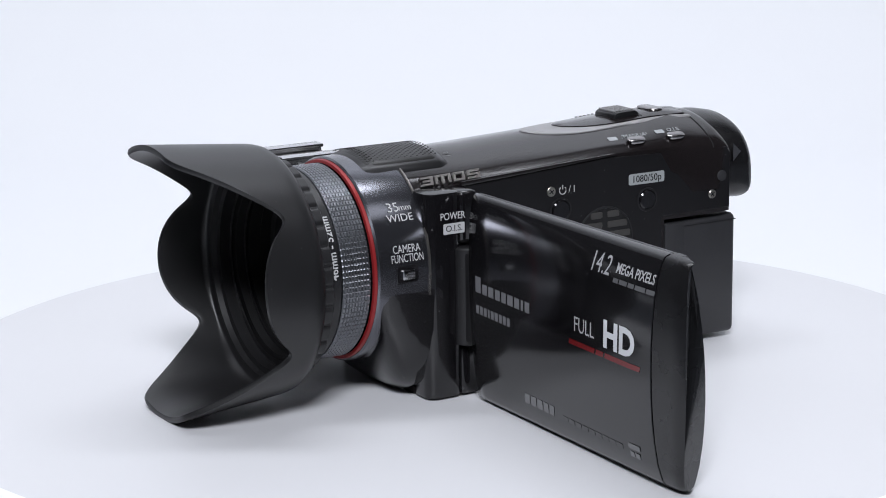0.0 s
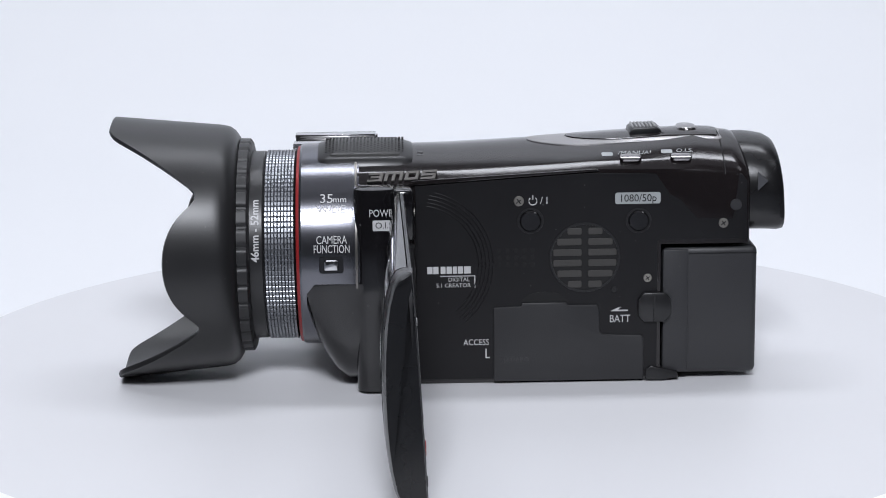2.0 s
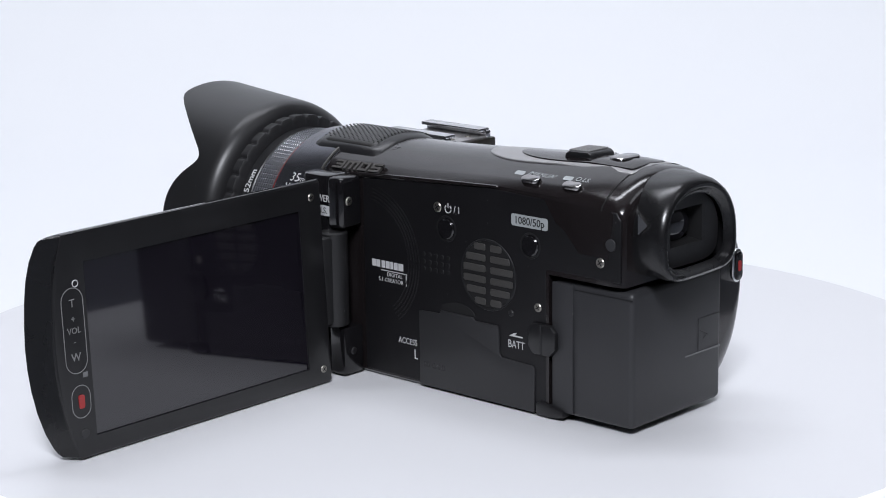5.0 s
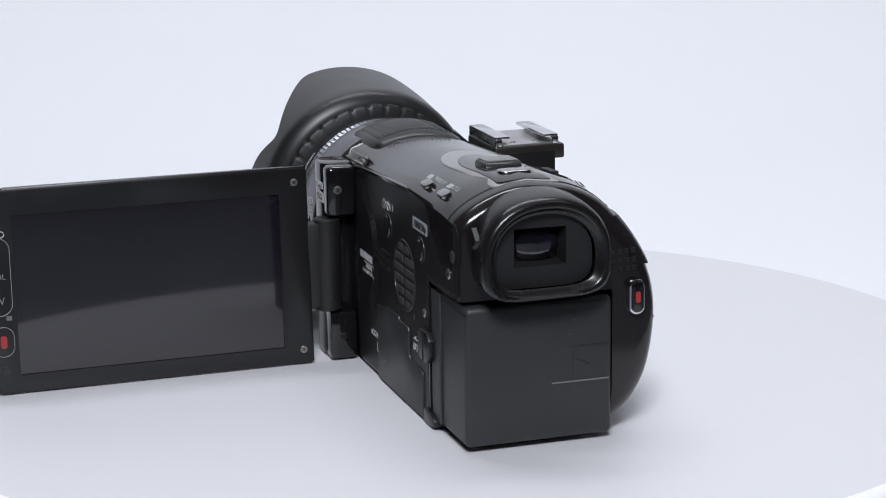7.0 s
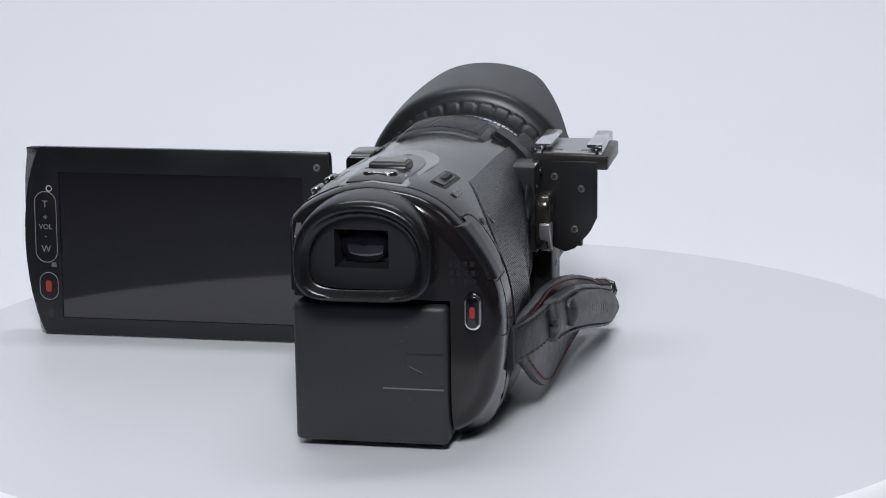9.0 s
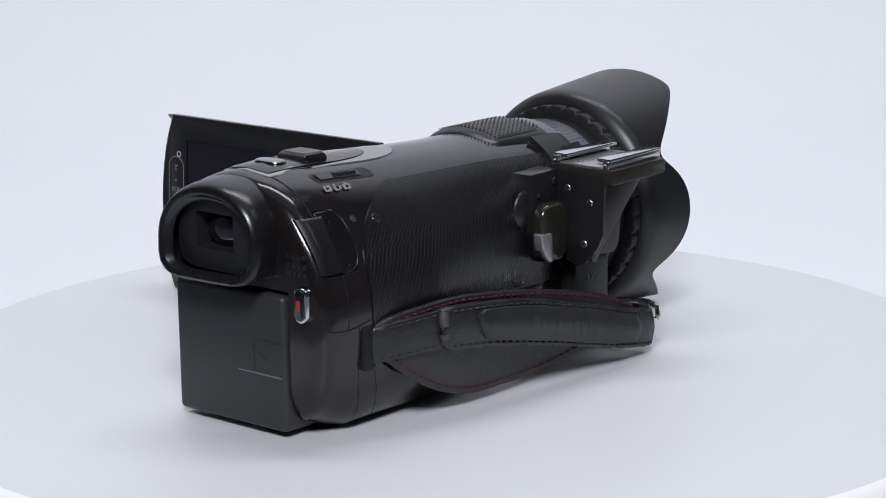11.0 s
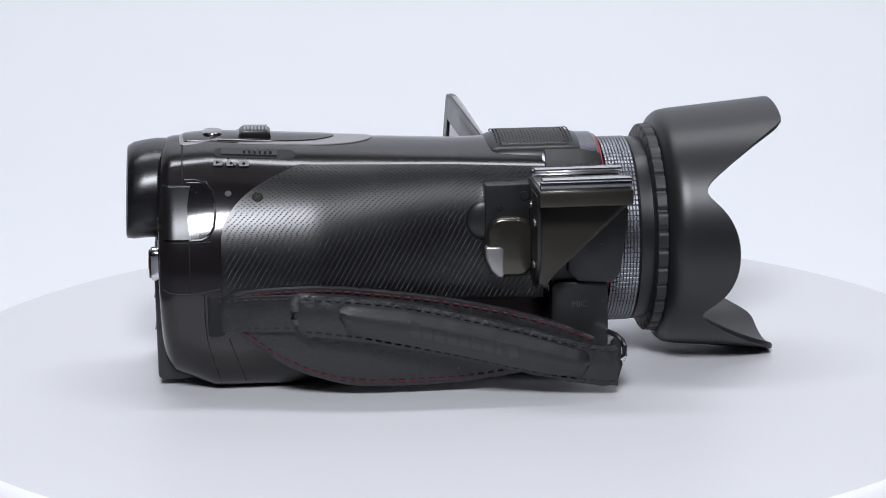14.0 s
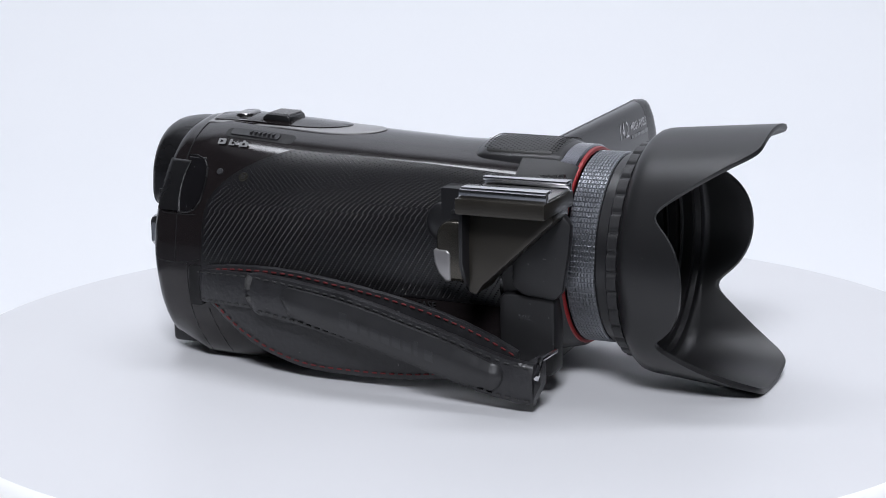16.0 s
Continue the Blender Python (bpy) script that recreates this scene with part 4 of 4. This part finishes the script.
    for k, x in enumerate((-67.4, -63.7, -60.1)):
        y = -15.2
        m = facing((x, y, top_z(x, y) + 0.75), (1, 0, 0), (0, 0.69, 0.72))
        bm = bmesh.new()
        if k == 0:
            prism(rounded(-1.3, 1.3, -1.0, 1.0, 0.4, 3), "z", 0, 0.05, 0, bm=bm)
        elif k == 1:
            prism(rounded(-1.3, 0.6, -1.0, 0.4, 0.2, 2), "z", 0, 0.05, 0, bm=bm)
            prism([(0.7, -0.5), (1.4, -0.9), (1.4, 0.5), (0.7, 0.1)], "z", 0, 0.05, 0, bm=bm)
            prism(rounded(-1.2, -0.3, 0.5, 1.2, 0.3, 3), "z", 0, 0.05, 0, bm=bm)
        else:
            prism(rounded(-1.4, 1.4, -1.0, 0.7, 0.3, 3), "z", 0, 0.05, 0, bm=bm)
            prism(rounded(-0.5, 0.5, 0.7, 1.2, 0.1, 2), "z", 0, 0.05, 0, bm=bm)
        bmesh.ops.transform(bm, matrix=m, verts=bm.verts[:])
        mark = part("mode_mark", bm, KEYINK, slide)
        hole = bmesh.new()
        prism([(-0.5, -0.5), (0.7, 0), (-0.5, 0.5)] if k == 0 else rounded(-0.45, 0.45, -0.6, 0.3, 0.4, 3), "z", 0.02, 0.09, 0, bm=hole)
        bmesh.ops.transform(hole, matrix=m, verts=hole.verts[:])
        part("mark_core", hole, SHELL, mark)


def build_grip(cc):
    """The dotted grip skin, the doors and the print of the grip side."""
    idx0, idx1 = 23, 38

    def rear(z):
        return -67.2 if z < 45 else -67.2 + 23 * ((z - 45) / 20.0) ** 2.6
    bm = bmesh.new()
    rings = []
    nx = 40
    rows = list(range(idx0, idx1))
    grid = []
    for j in rows:
        x_end = 42.0
        z0 = smooth_section(-40)[j][1]
        a = rear(z0)
        line = []
        for i in range(nx + 1):
            x = a + (x_end - a) * i / nx
            s = smooth_section(min(x, 27))
            p, q = s[j - 1], s[j + 1]
            n = Vector((q[1] - p[1], -(q[0] - p[0])))
            n = -n.normalized()
            if n.x > 0:
                n = -n
            out = 3.1 * max(0, (x - 27) / 15) ** 1.2
            line.append((x, s[j][0] + n.x * (0.3 + out), s[j][1] + n.y * (0.3 + out * 0.6)))
        grid.append(line)
    vo = [[bm.verts.new(p) for p in r] for r in grid]
    vi = [[bm.verts.new((p[0], p[1] + 1.2, p[2] - 0.5)) for p in r] for r in grid]
    for j in range(len(vo) - 1):
        for i in range(nx):
            bm.faces.new((vo[j][i], vo[j][i + 1], vo[j + 1][i + 1], vo[j + 1][i]))
        for i in (0, nx):
            bm.faces.new((vo[j][i], vo[j + 1][i], vi[j + 1][i], vi[j][i]))
    for j in (0, len(vo) - 1):
        for i in range(nx):
            bm.faces.new((vo[j][i], vo[j][i + 1], vi[j][i + 1], vi[j][i]))
    skin = part("grip_skin", bm, PANEL, cc, "black dotted grip skin", 50)
    # small raised dots in steep slanting lines
    bm = bmesh.new()
    mid = [Vector(r[nx // 2]) for r in grid]
    arc = [0.0]
    for p, q in zip(mid, mid[1:]):
        arc.append(arc[-1] + (q - p).length)
    n_rows = int(arc[-1] / 0.62)
    for n_row in range(n_rows):
        at = 0.3 + 0.62 * n_row
        j = max(k for k in range(len(arc) - 1) if arc[k] <= at)
        fr = (at - arc[j]) / (arc[j + 1] - arc[j])
        for n_col in range(72):
            x = -67 + 1.6 * n_col + (-0.36 * n_row) % 1.6
            line, line2 = grid[j], grid[j + 1]
            a = line[0][0]
            f = (x - a) / (42.0 - a) * nx
            if f < 0.3 or f > nx - 0.3:
                continue
            i, fx = int(f), f - int(f)
            p = Vector(line[i]).lerp(Vector(line[i + 1]), fx).lerp(Vector(line2[i]).lerp(Vector(line2[i + 1]), fx), fr)
            up = (Vector(line[i]) - Vector(line2[i])).normalized()
            nrm = Vector((1, 0, 0)).cross(up).normalized()
            if nrm.y > 0:
                nrm = -nrm
            foot = [bm.verts.new(p + Vector((0.36 * c, 0, 0)) + up * 0.24 * d - nrm * 0.02) for c, d in ((1, 0), (0, 1), (-1, 0), (0, -1))]
            head = [bm.verts.new(p + Vector((0.18 * c, 0, 0)) + up * 0.12 * d + nrm * 0.11) for c, d in ((1, 0), (0, 1), (-1, 0), (0, -1))]
            bm.faces.new(head)
            for q in range(4):
                bm.faces.new((foot[q], foot[(q + 1) % 4], head[(q + 1) % 4], head[q]))
    tagged(part("grip_dots", bm, DOTM, skin, "", 60), kind="stuff")
    for x, z, r in ((-56.6, 57.8, 1.55), ):
        y = side_y(x, z)
        screw((x, y - 0.25, z), (0, -0.78, 0.62), r, skin, BRASSY)
    part("screw_plug", disc((-64.8, side_y(-64.8, 58.6) + 0.2, 58.8), (0, -0.8, 0.6), 1.0, 0.4, 18, 0.1), BATTM, cc)
    # jack door at the rear corner
    def dx(z):
        u = abs((z - 55.5) / 8.2)
        return (-81.2, -69.0 - 3.6 * u ** 4)
    cover = side_patch("jack_cover", EYECUP, cc, lambda z: (-83.2, -76.4 + 0.02 * (z - 54) ** 2), [47.6, 48.0, 49, 51, 53.5, 56, 58, 59.6, 60.6, 61.2], 1.0, "raised satin black jack cover", nx=8)
    side_patch("cover_flap", GLOSS, cover, lambda z: (dx(z)[0] + 4.8, dx(z)[1]), [47.4, 47.8, 49, 51, 53.5, 56, 58.5, 60.4, 61.6, 62.2], 0.45, "glossy rounded flap", nx=8)
    edge = [(-76, 47.2), (-72.6, 47.3), (-70.4, 48.3), (-69.0, 50.6), (-68.6, 54), (-68.6, 57), (-69.2, 59.8), (-71, 61.8), (-74, 62.6), (-77, 62.6)]
    part("flap_edge", tube([(x, side_y(x, z) - 0.3, z) for x, z in edge], 0.3, 6), EYECUP, cover)

    def seam(path, r=0.2):
        part("seam", tube([(x, side_y(x, z) - 0.02, z) for x, z in path], r, 6), INNER, cc)
    seam([(-84, 46.8), (-81, 46.6), (-78, 46.5), (-74, 46.5), (-70, 46.7)], 0.16)
    seam([(-83.8, 33.6), (-82, 32.6), (-79, 32.2), (-75, 32.2), (-71.5, 32.7), (-68, 33.4)])
    seam([(-68.6, 4.5), (-69.4, 8), (-70.8, 13), (-72, 19), (-72.4, 25), (-72.4, 32)], 0.18)
    seam([(-61.4, 4.5), (-62.4, 8), (-64, 13), (-65.8, 18.6)], 0.18)
    seam([(-76.2, 46.4), (-76.0, 42), (-76.2, 37), (-76.4, 32.4)], 0.16)
    for k, words in enumerate(("SHOE", "ADAPTOR", "RELEASE")):
        z = 31.4 - 3.5 * k
        x = -1.4 + (0 if k else -1.6) + 1.6
        lettering(words, 3.2, None, FAINT, skin, squeeze=0.9, wrap=lambda u, v, w, x=x, z=z: (x + u, side_y(x + u, z + v) - 0.5 - max(w, 0), z + v))
    # front cover below the lens on the grip side
    cover = part("mic_jack_cover", prism(rounded(26.5, 43, 8, 31, 2.0), "y", -26.6, -19, 0.8), RUBBER, cc, "black rubber jack cover")
    lettering("MIC", 2.6, facing((34.5, -26.7, 24.4), (1, 0, 0), (0, 0, 1)), FAINT, cover)
    # the nose below the lens
    bm = bmesh.new()
    rings = []
    for x, zb, yl, yr in ((24, 1.6, 34.2, -21), (30, 1.8, 34.5, -22), (33, 4.2, 34.6, -22), (36, 9, 34.5, -21), (39, 15.5, 34.2, -20), (41.3, 23, 33.6, -19.4), (42.4, 30, 31.5, -18)):
        ring = [(x, yl, 34)]
        for k in range(0, 19):
            a = math.pi * k / 18
            c, s = math.cos(a), math.sin(a)
            ym, hw = (yl + yr) / 2, (yl - yr) / 2
            ring.append((x, ym + hw * abs(c) ** 0.55 * (1 if c >= 0 else -1), 33.5 - (33.5 - zb) * s ** 0.6))
        ring.append((x, yr, 34))
        rings.append(ring)
    ring_bridge(bm, rings)
    part("nose", bm, GLOSS, cc, "glossy black body nose below the lens", 45)


def build_shoe(cc):
    """The accessory shoe bracket on the grip side."""
    web = [(21.4, 57.4), (46.4, 57.4), (46.4, 54.6), (25.5, 35.2), (23.6, 32.4), (21.4, 33.0)]
    shoe = part("shoe_bracket", prism([(x, z) for x, z in web], "y", -36.5, -24.0, 0.5), BRASSY2, cc, "dark metal accessory shoe bracket")
    back = [(-22.2, 59.2), (-41.2, 59.2), (-41.2, 42.0), (-39.0, 37.5), (-34.5, 32.4), (-31.5, 31.2), (-27, 33), (-22.2, 44)]
    part("back_plate", prism(back, "x", 20.4, 21.6, 0.3), SATIN, shoe, "flat black back plate with screws")
    for y, z in ((-28.2, 54.4), (-36.3, 50.8), (-34.3, 38.3)):
        screw((20.4, y, z), (-1, 0, 0), 1.15, shoe)
    part("shoe_base", box(20.6, 47.0, -44.4, -21.6, 56.6, 61.2, 0.7), BRASSY2, shoe)
    part("shoe_floor", box(21.4, 46.4, -41.5, -24.5, 61.0, 61.7, 0.2), SILVER, shoe, "worn silver shoe floor")
    for s, y0, y1, lip in ((0, -42.6, -40.4, -37.8), (1, -24.2, -22.0, -26.8)):
        part("rail", box(21.2, 46.8, min(y0, y1), max(y0, y1), 61.0, 63.5, 0.35), CHROME, shoe, "polished chrome shoe rail")
        part("rail_lip", box(21.8, 46.8, min(y0, lip) if s == 0 else lip, lip if s == 0 else y1, 63.1, 64.2, 0.35), CHROME, shoe)
    for y in (-29, -36.5):
        screw((25.5, y, 61.7), (0, 0, 1), 1.0, shoe)
    # mount against the body and its release lever
    part("mount_plate", prism([(7.8, 59.6), (21.2, 59.6), (21.2, 32.6), (13, 32.6), (7.8, 42)], "y", -24.2, -14.0, 0.5), SATIN, shoe)
    screw((19.2, -24.3, 56.2), (0, -1, 0), 1.4, shoe, SATIN)
    screw((11.8, -24.3, 52.8), (0, -1, 0), 0.8, shoe, SATIN)
    bm = bmesh.new()
    rings = []
    for k in range(9):
        a = math.pi / 2 * k / 8
        r = 5.2 * math.cos(a) + 0.05
        rings.append([(7.6 + r * math.cos(2 * math.pi * i / 24), -22.0 - 1.8 * math.sin(a), 48.8 + 1.15 * r * math.sin(2 * math.pi * i / 24)) for i in range(24)])
    ring_bridge(bm, rings)
    part("lever_knob", bm, SATIN, shoe)
    lever = part("release_lever", prism(rounded(8.0, 21.0, 33.4, 50.8, 4.4), "y", -28.6, -24.0, 1.2, 3), BRASSY, shoe, "bronze release lever")
    part("lever_tip", prism([(7.2, 42.6), (11.6, 42.6), (12.6, 41.6), (12.6, 33.6), (11.0, 33.2), (8.8, 35.6), (7.6, 38.6)], "y", -29.0, -25.4, 0.7, 3), SILVER, lever, "worn silver lever tip")
    # flexible front flap beside the focus ring
    flap = [(31, 56.4), (45.4, 56.4), (48.6, 52.2), (47.8, 44), (46.0, 33), (43.6, 30.6), (34, 31.4), (31, 34)]
    part("front_flap", prism(flap, "y", -28.4, -25.2, 0.8), RUBBER, shoe)
    return shoe


def build_rear(cc, battery):
    """The record button and the marks on the back."""
    ring_pts = rounded(-25.4, -20.8, 34.9, 44.6, 2.25, 6)
    rec = part("record_button", prism(ring_pts, "x", -87.2, -83.5, 0.6, 2), CHROME, cc, "chrome-rimmed record button with a red mark")
    part("button_face", prism(rounded(-24.8, -21.4, 35.6, 43.9, 1.65, 6), "x", -87.7, -86.5, 0.3, 2), GLOSS, rec)
    part("record_mark", prism(rounded(-23.8, -22.4, 38.3, 41.3, 0.6, 4), "x", -87.85, -87.5, 0), REDP, rec, "small red record mark")
    for r_, z in enumerate((51.2, 48.8, 46.6)):
        for k in range(4):
            y = -16.4 - 1.9 * k - 0.2 * r_
            part("embossed_mark", prism([(y, z), (y - 1.2, z), (y - 1.2, z + 1.3), (y, z + 1.3)], "x", -85.07, -84.4, 0.03, 1), SATIN, cc)
    part("scribed_line", box(-87.1, -85.6, -15.2, 0.8, 18.4, 18.75, 0), GREYLINE, battery)
    part("scribed_line", box(-87.0, -85.6, -15.2, -5.2, 27.9, 28.1, 0), GREYP, battery)
    part("scribed_line", box(-87.0, -85.6, -5.3, -5.1, 18.6, 28.0, 0), GREYP, battery)
    part("scribed_arrow", tube([(-86.9, -6.2, 24.6), (-86.85, -9.6, 23.0), (-86.9, -7.6, 22.2)], 0.16, 6), GREYP, battery)
    part("battery_seam", box(-87.2, -60.4, 24.35, 24.75, 38.8, 39.0, 0), INNER, battery)
    part("battery_step", box(-67.5, -60.3, 24.2, 25.2, 4.0, 40.2, 0.3), BATTM, battery)
    # shoulder line of the viewfinder housing
    pts = [(-77.6, y, z + 0.02) for y, z in smooth_section(-77.6) if z > 46]
    part("seam", tube(pts, 0.2, 6), INNER, cc)


def lid_x(y, z):
    u = (z - 31.6) / 29.6
    d = 3.4 - 1.0 * u + 6.0 * max(0.0, 1 - u * u) ** 0.42
    k = 0.55 + 0.45 * min(1, max(0, (y - 39.8) / 80))
    return panel_x(y, z) + 1.1 + (d - 1.1) * k


def lid_print(screen):
    """Print on the lid and controls on the screen's frame."""
    def wrap(cy, cz, rise=0.0):
        return lambda x, y, z: (lid_x(cy + x, cz + y + rise * x) + 0.06 + max(z, 0), cy + x, cz + y + rise * x)
    lettering("FULL", 5.6, None, SILVERINK, screen, wrap=wrap(99.2, 36.8), squeeze=0.8, depth=0.03)
    lettering("HD", 9.6, None, WHITEINK, screen, wrap=wrap(115.0, 37.2), squeeze=1.0, depth=0.03, bold=0.35)
    lettering("14.2", 7.4, None, SILVERINK, screen, wrap=wrap(104.6, 54.6), squeeze=0.72, depth=0.03, slant=0.3)
    lettering("MEGA PIXELS", 3.6, None, SILVERINK, screen, wrap=wrap(119.8, 54.9), squeeze=0.76, depth=0.03, slant=0.2, bold=0.06)

    def bars(spans, z0, z1, material, name, slant=0.0):
        for a, b in spans:
            bm = bmesh.new()
            n = max(1, int((b - a) / 2))
            ys = [a + (b - a) * i / n for i in range(n + 1)]
            zz = [z0 + (z1 - z0) * k / 3 for k in range(4)]
            ring_bridge(bm, [[(lid_x(y + slant * (z - z0), z) + 0.05, y + slant * (z - z0), z) for z in zz] for y in ys], closed=False)
            part(name, bm, material, screen)
    bars([(111, 113.2), (113.6, 117), (117.4, 120), (120.4, 124.6), (125, 128.4)], 51.2, 52.4, DIMINK, "small_print", 0.2)
    bars([(44, 46.9)], 34.5, 39.0, MARKINK, "maker_mark")
    bars([(47.7, 50.3), (51, 53.8), (54.6, 57.2), (58, 60.4), (61.2, 64), (64.8, 67.4), (68.2, 69.4), (70.2, 72.6)], 34.5, 37.4, MARKINK, "maker_mark")
    bars([(44, 45.6), (46.1, 47.7), (48.2, 49.8), (50.4, 51.4), (52, 53.6), (54.1, 55.9), (56.4, 58), (58.5, 60.1), (60.6, 62.2)], 28.4, 30.8, MARKINK, "model_mark")
    bars([(92, 104), (104.6, 108), (108.6, 124)], 31.2, 32.6, DARKRED, "red_print", 0.3)
    bars([(67, 69.6), (70.2, 72.8), (73.4, 76), (76.6, 79), (79.6, 81.8)], 8.4, 11.2, DIMINK, "format_mark", 0.15)
    bars([(86 + 3.2 * k, 88.6 + 3.2 * k) for k in range(9)], 8.4, 9.8, FAINT, "small_print")
    bars([(117, 122)], 9.8, 11.2, DIMINK, "card_mark")
    bars([(117.4, 119.2), (119.7, 121.6)], 7.6, 9.0, DIMINK, "card_mark")
    part("cap_grip", disc((panel_x(136.2) + 7.2, 135.6, 27), (0.75, 0.66, 0), 0.6, 0.7, 12, 0.2), MATTE, screen)
    part("cap_grip", disc((panel_x(136.2) + 7.2, 135.6, 24.6), (0.75, 0.66, 0), 0.6, 0.7, 12, 0.2), MATTE, screen)
    # rear face controls
    screw((panel_x(43.6, 56.6) + 0.1, 43.8, 56.6), (-1, 0, 0), 1.15, screen)
    screw((panel_x(42.6, 6.2) + 0.1, 42.8, 6.2), (-1, 0, 0), 1.15, screen)

    def oval(cy, cz, hw, hh, r):
        pts = [(panel_x(y, z) + 0.02, y, z) for y, z in rounded(cy - hw, cy + hw, cz - hh, cz + hh, hw * 0.98, 8)]
        return tube(pts + [pts[0]], r, 6)
    rocker = part("zoom_keys", oval(131.2, 36.0, 3.5, 11.2, 0.14), KEYINK, screen, "pale outline round the zoom and volume keys")
    rec = part("record_key", oval(130.8, 17.2, 3.0, 4.3, 0.14), KEYINK, screen, "pale outline round a red record key")
    part("record_mark", prism(rounded(129.9, 131.7, 15.4, 19.0, 0.6, 3), "x", panel_x(131, 17) - 0.35, panel_x(131, 17) + 0.4, 0), REDP, rec)

    def on_frame(y, z):
        return facing((panel_x(y, z) - 0.08, y, z), (0.018, -1, 0), (0.05, 0, 1))
    for words, size, z in (("T", 3.0, 43.2), ("+", 2.6, 39.0), ("VOL", 2.3, 36.0), ("-", 2.6, 33.2), ("W", 3.0, 29.0)):
        lettering(words, size, on_frame(131.3, z), KEYINK, rocker)
    part("key_mark", tube([(panel_x(130, 48.2) - 0.08, 129.8 + 0.9 * math.cos(a), 48.2 + 0.9 * math.sin(a)) for a in [k * math.pi / 5 for k in range(11)]], 0.16, 6), INK, rocker)
    part("key_mark", box(panel_x(129, 24) - 0.2, panel_x(129, 24) + 0.3, 128.1, 129.7, 23.4, 24.8, 0), DIMINK, rocker)
    part("status_lamp", disc((panel_x(131, 8.6) + 0.05, 130.4, 8.6), (-1, 0, 0), 1.3, 0.3, 20, 0.1), GREYP, screen)


def lens_print(lens):
    def wrap(x0, a0, r):
        return lambda x, y, z: around(x0 - x, r + 0.04 + max(z, 0), a0 + math.degrees(y / r))
    for words, size, a, sq in (("35", 4.0, 37.4, 1.0), ("WIDE", 3.1, 31.2, 1.05), ("CAMERA", 3.2, 14.2, 0.69), ("FUNCTION", 3.2, 9.2, 0.63)):
        lettering(words, size, None, INK, lens, wrap=wrap(35.3 if words == "35" else 34.0, a, 29.62), squeeze=sq, depth=0.02)
    lettering("mm", 2.6, None, INK, lens, wrap=wrap(31.6, 36.9, 29.62), depth=0.02)
    lettering("46mm - 52mm", 3.1, None, INK, lens, wrap=lambda x, y, z: around(55.5 + y, 27.5 + max(z, 0), 21 + math.degrees(x / 27.4)), squeeze=0.98, depth=0.02, bold=0.06)
    # the black shell wraps round the grip side of the barrel
    part("barrel_cover", revolve([(26.8, 24), (27, 30.9), (37, 30.7), (42.6, 29.4), (43.6, 28.6), (43.7, 24)], 72, a0=118, a1=266), RUBBER, lens, "grained black cover round the barrel")
    # function button in its shallow well
    bm = prism(rounded(-3.4, 3.4, -2.4, 2.4, 0.8, 4), "z", -0.4, 0.12, 0.1, 1)
    m = facing(around(34.2, 29.55, 0.6), (-1, 0, 0), (0, 0, 1))
    bmesh.ops.transform(bm, matrix=m, verts=bm.verts[:])
    well = part("function_well", bm, GLOSS, lens)
    bm = prism(rounded(-2.0, 2.0, -1.4, 1.4, 0.4, 3), "z", 0.0, 1.0, 0.35, 2)
    bmesh.ops.transform(bm, matrix=m, verts=bm.verts[:])
    part("function_button", bm, CHROME, well, "small chrome function button")


def hinge_print(housing):
    lettering("POWER", 2.9, facing((19.4, 34.46, 54.2), (-1, 0, 0), (0, 0, 1)), INK, housing, squeeze=0.8)
    part("label_plate", prism(rounded(15.6, 22.4, 49.2, 52.2, 0.3, 2), "y", 34.3, 34.5, 0), INK, housing)
    lettering("O.I.S.", 2.5, facing((19.0, 34.54, 50.7), (-1, 0, 0), (0, 0, 1)), INNER, housing)
    screw((10.8, 31.2, 53.8), (-1, 0, 0), 1.3, housing)
    screw((10.8, 30.4, 9.0), (-1, 0, 0), 1.1, housing, SATIN)


setting = build_setting()
turntable = build_turntable()
camcorder = new("camcorder")
tagged(camcorder, "black camcorder with a petal hood and swung-out screen", "camcorder")
shell = build_body(camcorder)
build_hood(camcorder)
barrel = build_lens(camcorder)
screen = build_screen(camcorder)
hinge = build_hinge(camcorder)
pack = build_battery(camcorder)
build_eyepiece(camcorder)
build_strap(camcorder)
build_side(camcorder, shell)
build_top(camcorder)
build_grip(camcorder)
build_shoe(camcorder)
build_rear(camcorder, pack)
lid_print(screen)
lens_print(barrel)
hinge_print(hinge)


def motions():
    """The turntable turns evenly, clockwise from above, and the camcorder rides on it."""
    turn = [(0, 210.55), (1, 195.96), (2, 181.34), (3, 166.70), (4, 152.04), (5, 137.37), (6, 122.70), (7, 108.02), (8, 93.34), (9, 78.67),
            (10, 64.00), (11, 49.35), (12, 34.72), (13, 20.10), (14, 5.51), (15, -9.05), (16, -23.57)]
    walk(turntable, [(t, pose(0.0009, 0.0017, 0.0, 0, 0, a)) for t, a in turn])
    walk(camcorder, [(t, pose(0.0, 0.0, -0.0015, 0, 0, a)) for t, a in turn])


motions()
